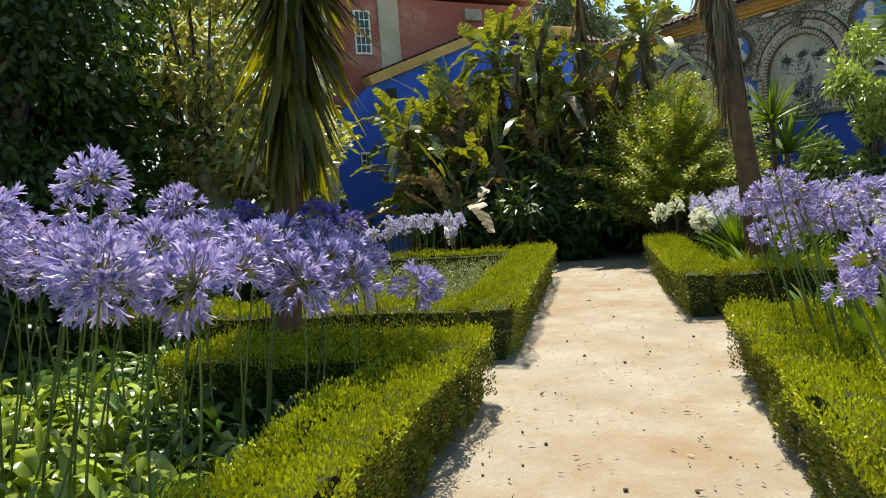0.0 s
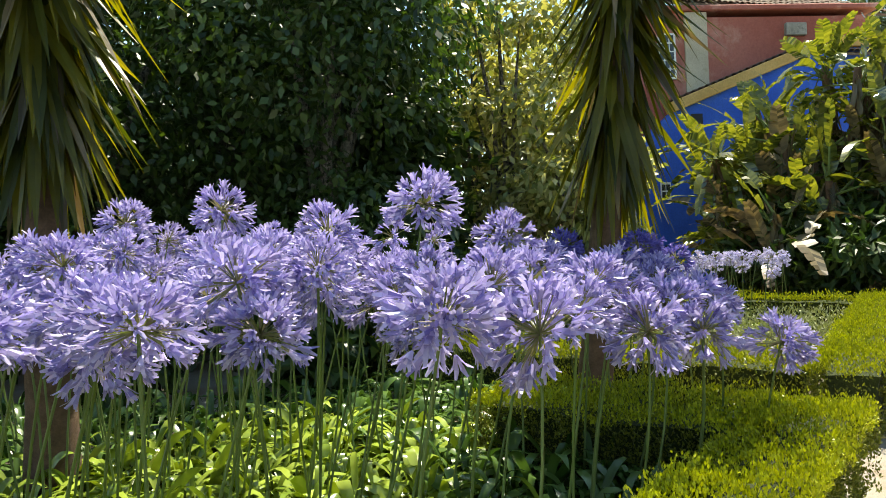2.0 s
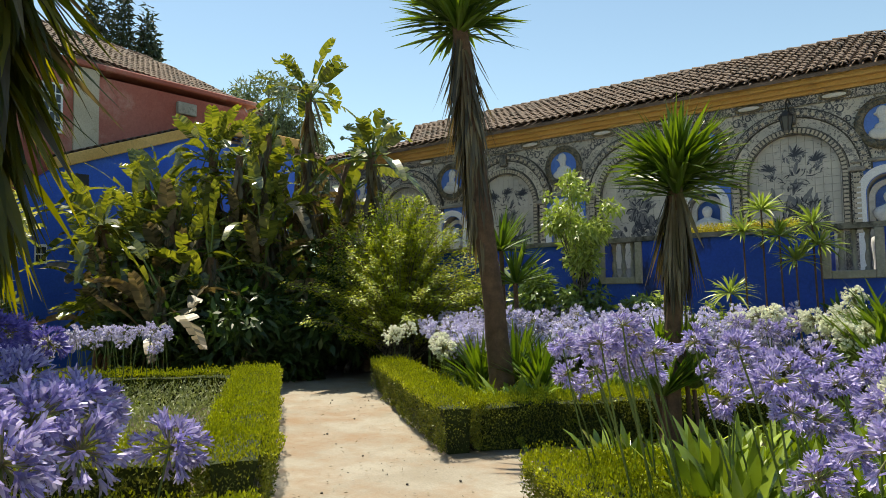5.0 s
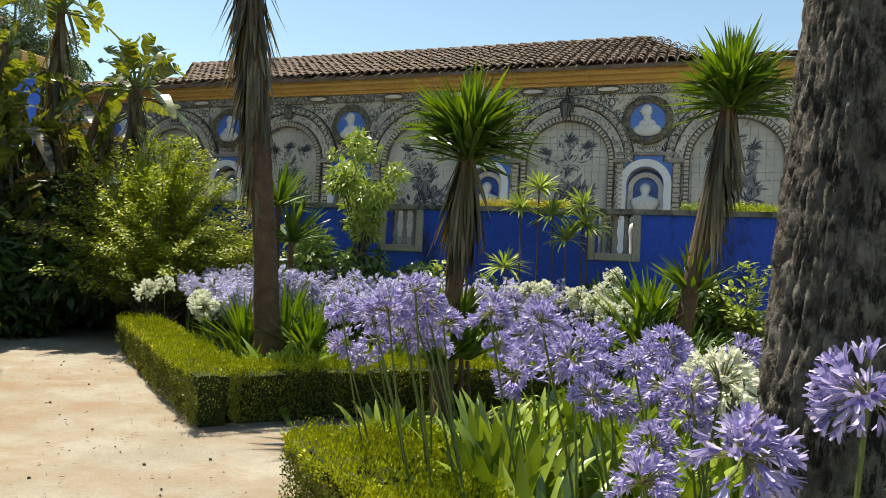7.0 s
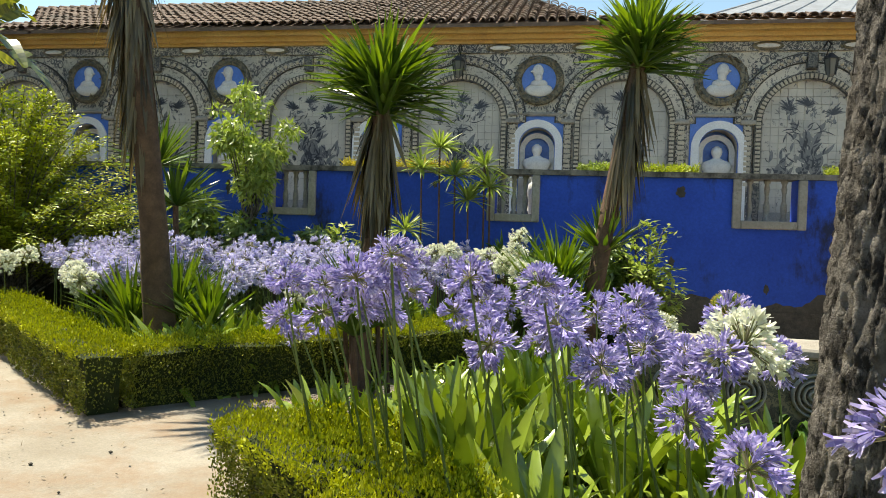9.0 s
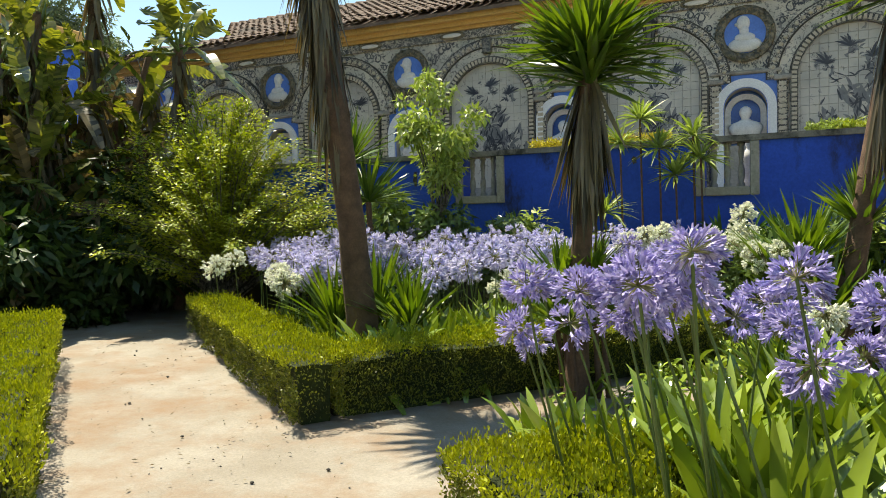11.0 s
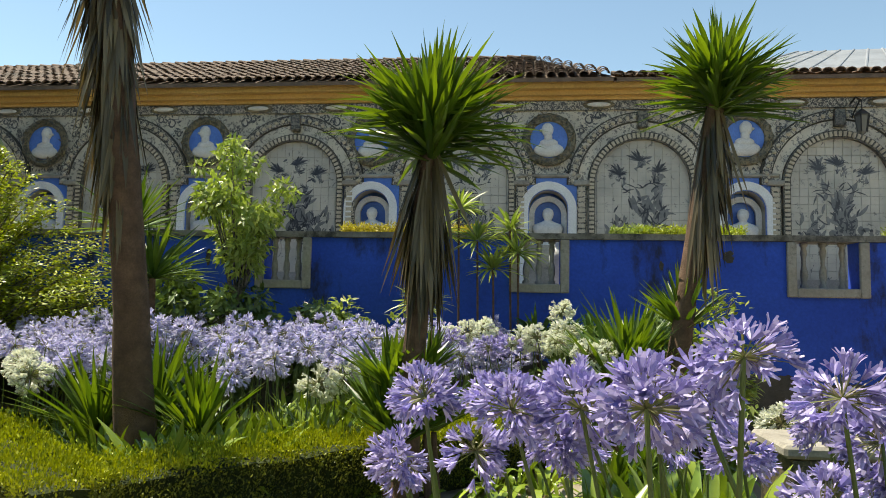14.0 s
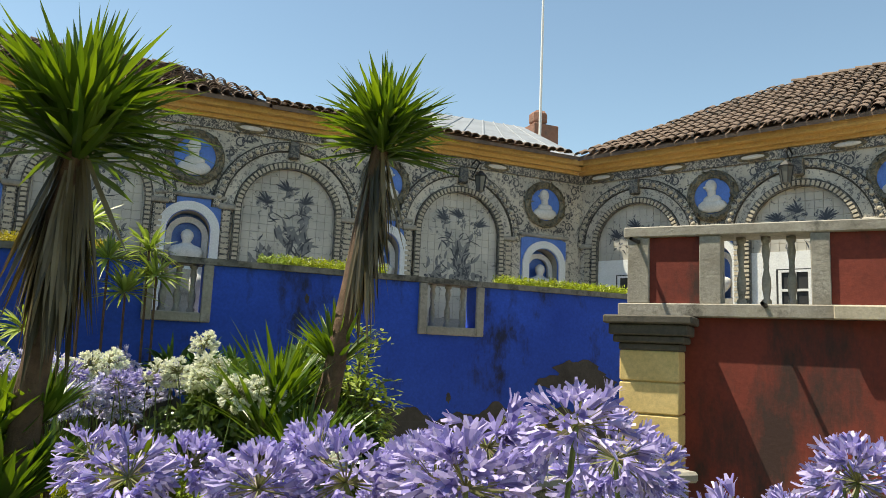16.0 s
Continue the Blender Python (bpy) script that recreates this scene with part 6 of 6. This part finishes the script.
# the near bed on the gallery's hand
for x, y, z in ((-0.51, 3.65, 1.03), (-0.30, 3.45, 1.17), (-0.10, 3.35, 1.33), (0.08, 3.45, 1.22), (-0.53, 4.31, 0.97), (-0.88, 5.54, 1.06), (-0.64, 5.55, 1.13), (-0.43, 4.93, 1.07), (-2.15, 5.16, 1.27), (-1.93, 5.06, 1.26), (-1.77, 5.04, 1.27), (-1.57, 4.85, 1.36), (-1.68, 4.7, 1.32), (-1.27, 4.88, 1.33), (-1.64, 4.91, 1.29), (-0.98, 4.58, 1.33), (-1.58, 5.14, 1.25), (-2.23, 5.62, 1.24), (-2.01, 5.56, 1.22), (-1.77, 5.28, 1.28), (-2.25, 5.39, 1.07), (-2.03, 5.33, 1.11), (-1.81, 5.26, 1.15), (-1.53, 4.63, 1.42), (-0.77, 4.57, 1.07), (-0.66, 5.0, 1.16), (-0.42, 4.41, 1.15), (-1.26, 5.6, 1.08), (-1.02, 5.57, 0.99), (-1.9, 5.85, 1.12), (-1.45, 5.7, 1.1), (-2.3, 5.75, 0.95)):
    agapanthus(x, y, z, "violet", 0.74, 0.26, DV)
for p in scatter(0.5, 5.5, 3.0, 4.9, 0.34):
    leaf_clump(p[0], p[1], "upright" if rng.uniform() < 0.45 else "bright", 1.25)
for p in scatter(4.7, 6.3, 3.15, 5.3, 0.33):
    leaf_clump(p[0], p[1], "upright" if rng.uniform() < 0.6 else "bright", 1.3)
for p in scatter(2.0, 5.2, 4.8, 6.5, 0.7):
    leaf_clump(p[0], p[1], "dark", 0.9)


# ---- young yuccas and other rosettes ----
def rosette(name, x, y, z, n, length, width, label, cat, mat="yucca", low=0.1, stem=0.0, droop=0.15):
    th = empty(name, Matrix.Translation((x, y, 0)), label, cat, f"{cat}s")
    D = sphere_dirs(n, low)
    V, F = blades(np.array([0, 0, z]) + D * 0.03, D + np.array([0, 0, 0.25]), np.array([0, 0, 1.0]) + rng.normal(0, 0.2, (n, 3)), length * rng.uniform(0.75, 1.1, n), width * rng.uniform(0.8, 1.2, n), rng.uniform(0.3, 1.2, n) * droop, 5, sword, 0.3)
    raw("leaves", V, F, M[mat], th)
    if stem:
        raw("stem", *tube([(0.05, 0, 0), (0.02, 0.02, z * 0.5), (0, 0, z)], [stem, stem * 0.8, stem * 0.7], 7), M["yucca_bark"], th)


for x, y, z, ln in ((-5.25, 8.75, 0.45, 0.8), (-4.4, 8.75, 0.45, 0.8), (-4.9, 9.0, 0.55, 0.8), (-2.86, 8.5, 0.9, 0.5), (-2.62, 8.55, 1.0, 0.42), (-0.5, 9.95, 1.35, 0.6), (-2.92, 8.55, 0.6, 0.6), (-2.55, 8.6, 0.6, 0.5), (-2.75, 8.3, 0.55, 0.6), (-1.1, 9.95, 0.75, 0.95), (-0.95, 10.15, 0.95, 0.9), (-0.55, 10.1, 0.5, 0.75), (-0.85, 9.6, 0.5, 0.8), (-1.0, 9.0, 0.15, 0.6), (-1.25, 8.9, 0.1, 0.55)):
    rosette("young_yucca", x, y, z, 60, ln, 0.045, "young yucca with stiff green sword leaves", "yucca rosette", "yucca", 0.3, 0.03)
for x, y, z in ((-6.0, 10.4, 2.25), (-5.7, 10.3, 1.75)):
    rosette("young_yucca", x, y, z, 60, 0.75, 0.05, "yucca crown on a thin stem behind the tall trunk", "yucca rosette", "yucca", -0.3, 0.05)
for x, y, z in ((-2.75, 12.3, 2.75), (-3.0, 12.25, 2.45), (-2.5, 12.2, 2.35), (-2.1, 12.35, 2.5), (-2.3, 12.2, 2.0), (-3.2, 12.2, 1.55), (-2.0, 12.25, 2.2)):
    rosette("dracaena", x, y, z, 48, 0.42, 0.04, "thin-stemmed plant with pale yellow-green leaf tufts", "dracaena", "pale_leaf", -0.4, 0.018, 0.4)
for x, y in ((-1.75, 12.1), (-1.45, 12.2), (-1.1, 12.2)):
    rosette("clivia", x, y, 1.1, 54, 0.62, 0.055, "dark arching plant before the blue wall", "strap plant", "strap_dark", 0.0, 0.03, 0.6)


def parapet_plants(x0, x1, mat, n, label):
    P = np.stack([rng.uniform(x0, x1, n), BY + 0.16 + rng.normal(0, 0.07, n), 2.54 + rng.uniform(0, 0.13, n) * (0.7 + 0.3 * np.sin(np.linspace(0, 20, n)))], 1)
    V, F = blades(P, rng.normal(0, 0.7, (n, 3)) + np.array([0, -0.1, 0.7]), rng.normal(0, 1, (n, 3)), rng.uniform(0.04, 0.09, n), rng.uniform(0.012, 0.022, n), 0.2, 2, oval)
    th = empty("parapet_plants", Matrix.Translation(((x0 + x1) / 2, BY + 0.16, 2.54)), label, "plants", "plants on the parapet")
    o = np.array(th.location)
    raw("foliage", V - o, F, mat, th)


M["gold_leaf"] = leafy("golden_succulent", (0.36, 0.30, 0.03), (0.62, 0.50, 0.07), 0.5, 0.3)
parapet_plants(-4.5, -2.45, M["gold_leaf"], 2600, "golden-yellow succulents along the parapet")
parapet_plants(-0.75, -0.25, M["pale_leaf"], 800, "pale green tuft on the parapet")
parapet_plants(-0.4, 1.0, M["mid_leaf"], 1900, "yellow-green succulents along the parapet")
parapet_plants(2.75, 5.1, M["mid_leaf"], 3000, "yellow-green succulents along the parapet")
M["terracotta"] = surface("terracotta", (0.38, 0.21, 0.12), (0.50, 0.30, 0.18), 4, 30, 0.85, 0.004, (0.55, 0.48, 0.40), 5, (0.55, 0.7))


def cactus():
    """Ribbed barrel cactus in a banded clay pot."""
    th = empty("potted_cactus", Matrix.Translation((0.41, 8.15, 0.72)) @ Matrix.Scale(0.66, 4), "round golden-spined cactus in a clay pot", "cactus")
    V, F = lathe([(0.12, 0), (0.15, 0.02), (0.165, 0.14), (0.17, 0.15), (0.18, 0.22), (0.19, 0.27), (0.215, 0.28), (0.215, 0.31), (0.18, 0.31), (0.17, 0.29)], 24)
    raw("pot", V, F, M["terracotta"], th, smooth=True)
    V, F = [], []
    for i in range(13):
        a = math.pi * (i / 12 * 0.86)
        for k in range(48):
            t = 2 * math.pi * k / 48
            r = 0.20 * (0.9 + 0.1 * math.cos(t * 12)) * max(0.02, math.sin(a))
            V.append((r * math.cos(t), r * math.sin(t), 0.43 + 0.17 * math.cos(a)))
    for i in range(12):
        F += [(i * 48 + k, (i + 1) * 48 + k, (i + 1) * 48 + (k + 1) % 48, i * 48 + (k + 1) % 48) for k in range(48)]
    raw("body", V, F, M["strap_dark"], th, smooth=True)
    n = 1500
    d = sphere_dirs(n, -0.4)
    raw("spines", *blades(d * np.array([0.195, 0.195, 0.165]) + np.array([0, 0, 0.43]), d + rng.normal(0, 0.6, (n, 3)), rng.normal(0, 1, (n, 3)), 0.035, 0.004, 0, 1, lambda s: 1 - 0.8 * s), M["gold_leaf"], th)


cactus()
bn = empty("tiled_bench", Matrix.Translation((0.6, 8.25, 0)), "old garden seat faced with dark patterned tiles", "bench")
part("seat_block", boxed(-0.9, 1.1, -0.28, 0.3, 0, 0.64, bevel=0.015), M["wreath"], bn)
for cx in (-0.62, -0.1, 0.42, 0.86):
    for R in (0.04, 0.08, 0.12, 0.16):
        V, F = torus_ring(cx, 0.36, R, 0.012)
        raw("pebble_ring", V + np.array([0, -0.25, 0]), F, M["stone"], bn, "pale pebble ring")
part("seat_slab", boxed(-0.95, 1.15, -0.33, 0.33, 0.641, 0.72, bevel=0.02), M["stone"], bn)


# ---- litter on the path ----
def litter():
    n = 200
    S = []
    base = bmesh.new()
    bmesh.ops.create_icosphere(base, subdivisions=1, radius=1)
    bv, bf = np.array([v.co[:] for v in base.verts]), [[v.index for v in f.verts] for f in base.faces]
    base.free()
    for _ in range(n):
        p = uv(rng.uniform(-1, 13.5), rng.uniform(0.7, 2.25))
        s = 0.004 + 0.013 * rng.uniform() ** 3
        S.append((bv * np.array([s, s * rng.uniform(0.6, 1), s * 0.6]) + np.array([p[0], p[1], s * 0.3]), bf))
    tagged(raw("path_pebbles", *join(*S), M["base_stone"]), "small dark stones and seeds scattered on the path", "pebbles", "", "stuff")
    n = 500
    p = np.array([uv(rng.uniform(-1, 13.5), rng.uniform(0.65, 2.3)) for _ in range(n)])
    P = np.concatenate([p, np.full((n, 1), 0.012)], 1)
    D = rng.normal(0, 1, (n, 3))
    D[:, 2] = rng.uniform(-0.05, 0.25, n)
    V, F = blades(P, D, np.array([0, 0, 1.0]) + rng.normal(0, 0.3, (n, 3)), rng.uniform(0.012, 0.05, n), rng.uniform(0.005, 0.016, n), 0, 2, oval, 0.4)
    tagged(raw("dry_leaves", V, F, M["yucca_dead"]), "dry leaf scraps scattered on the path", "leaves", "", "stuff")


litter()


# ---- picture tiles under the arches: the pieces ----
TILE = 0.14
SQ = bpy.data.meshes.new("tile")
h, e = TILE / 2 - 0.0012, TILE / 2 - 0.004
SQ.from_pydata([(-h, 0, -h), (h, 0, -h), (h, 0, h), (-h, 0, h), (-e, -0.006, -e), (e, -0.006, -e), (e, -0.006, e), (-e, -0.006, e)], [], [(4, 5, 6, 7), (0, 1, 5, 4), (1, 2, 6, 5), (2, 3, 7, 6), (3, 0, 4, 7)])
SQ.materials.append(M["picture"])
for w, tl, cx, spring, low in PICTURES:
    dark, wash = tile_figures(cx, spring, low)
    raw("painted_wash", *join(*wash), M["picture_wash"], tl)
    raw("painted_ink", *join(*dark), M["picture_ink"], tl)
    z = low + TILE / 2
    while z < spring + 0.88:
        half = 0.80 if z < spring else math.sqrt(max(0.0, 0.88 ** 2 - (z - spring) ** 2))
        k = int((half + 0.0) / TILE + 0.5)
        for i in range(-k, k + 1):
            if z < 2.1:
                continue
            o = new("tile", SQ)
            o.parent = tl
            o.location = (cx + i * TILE, -0.006, z)
        z += TILE
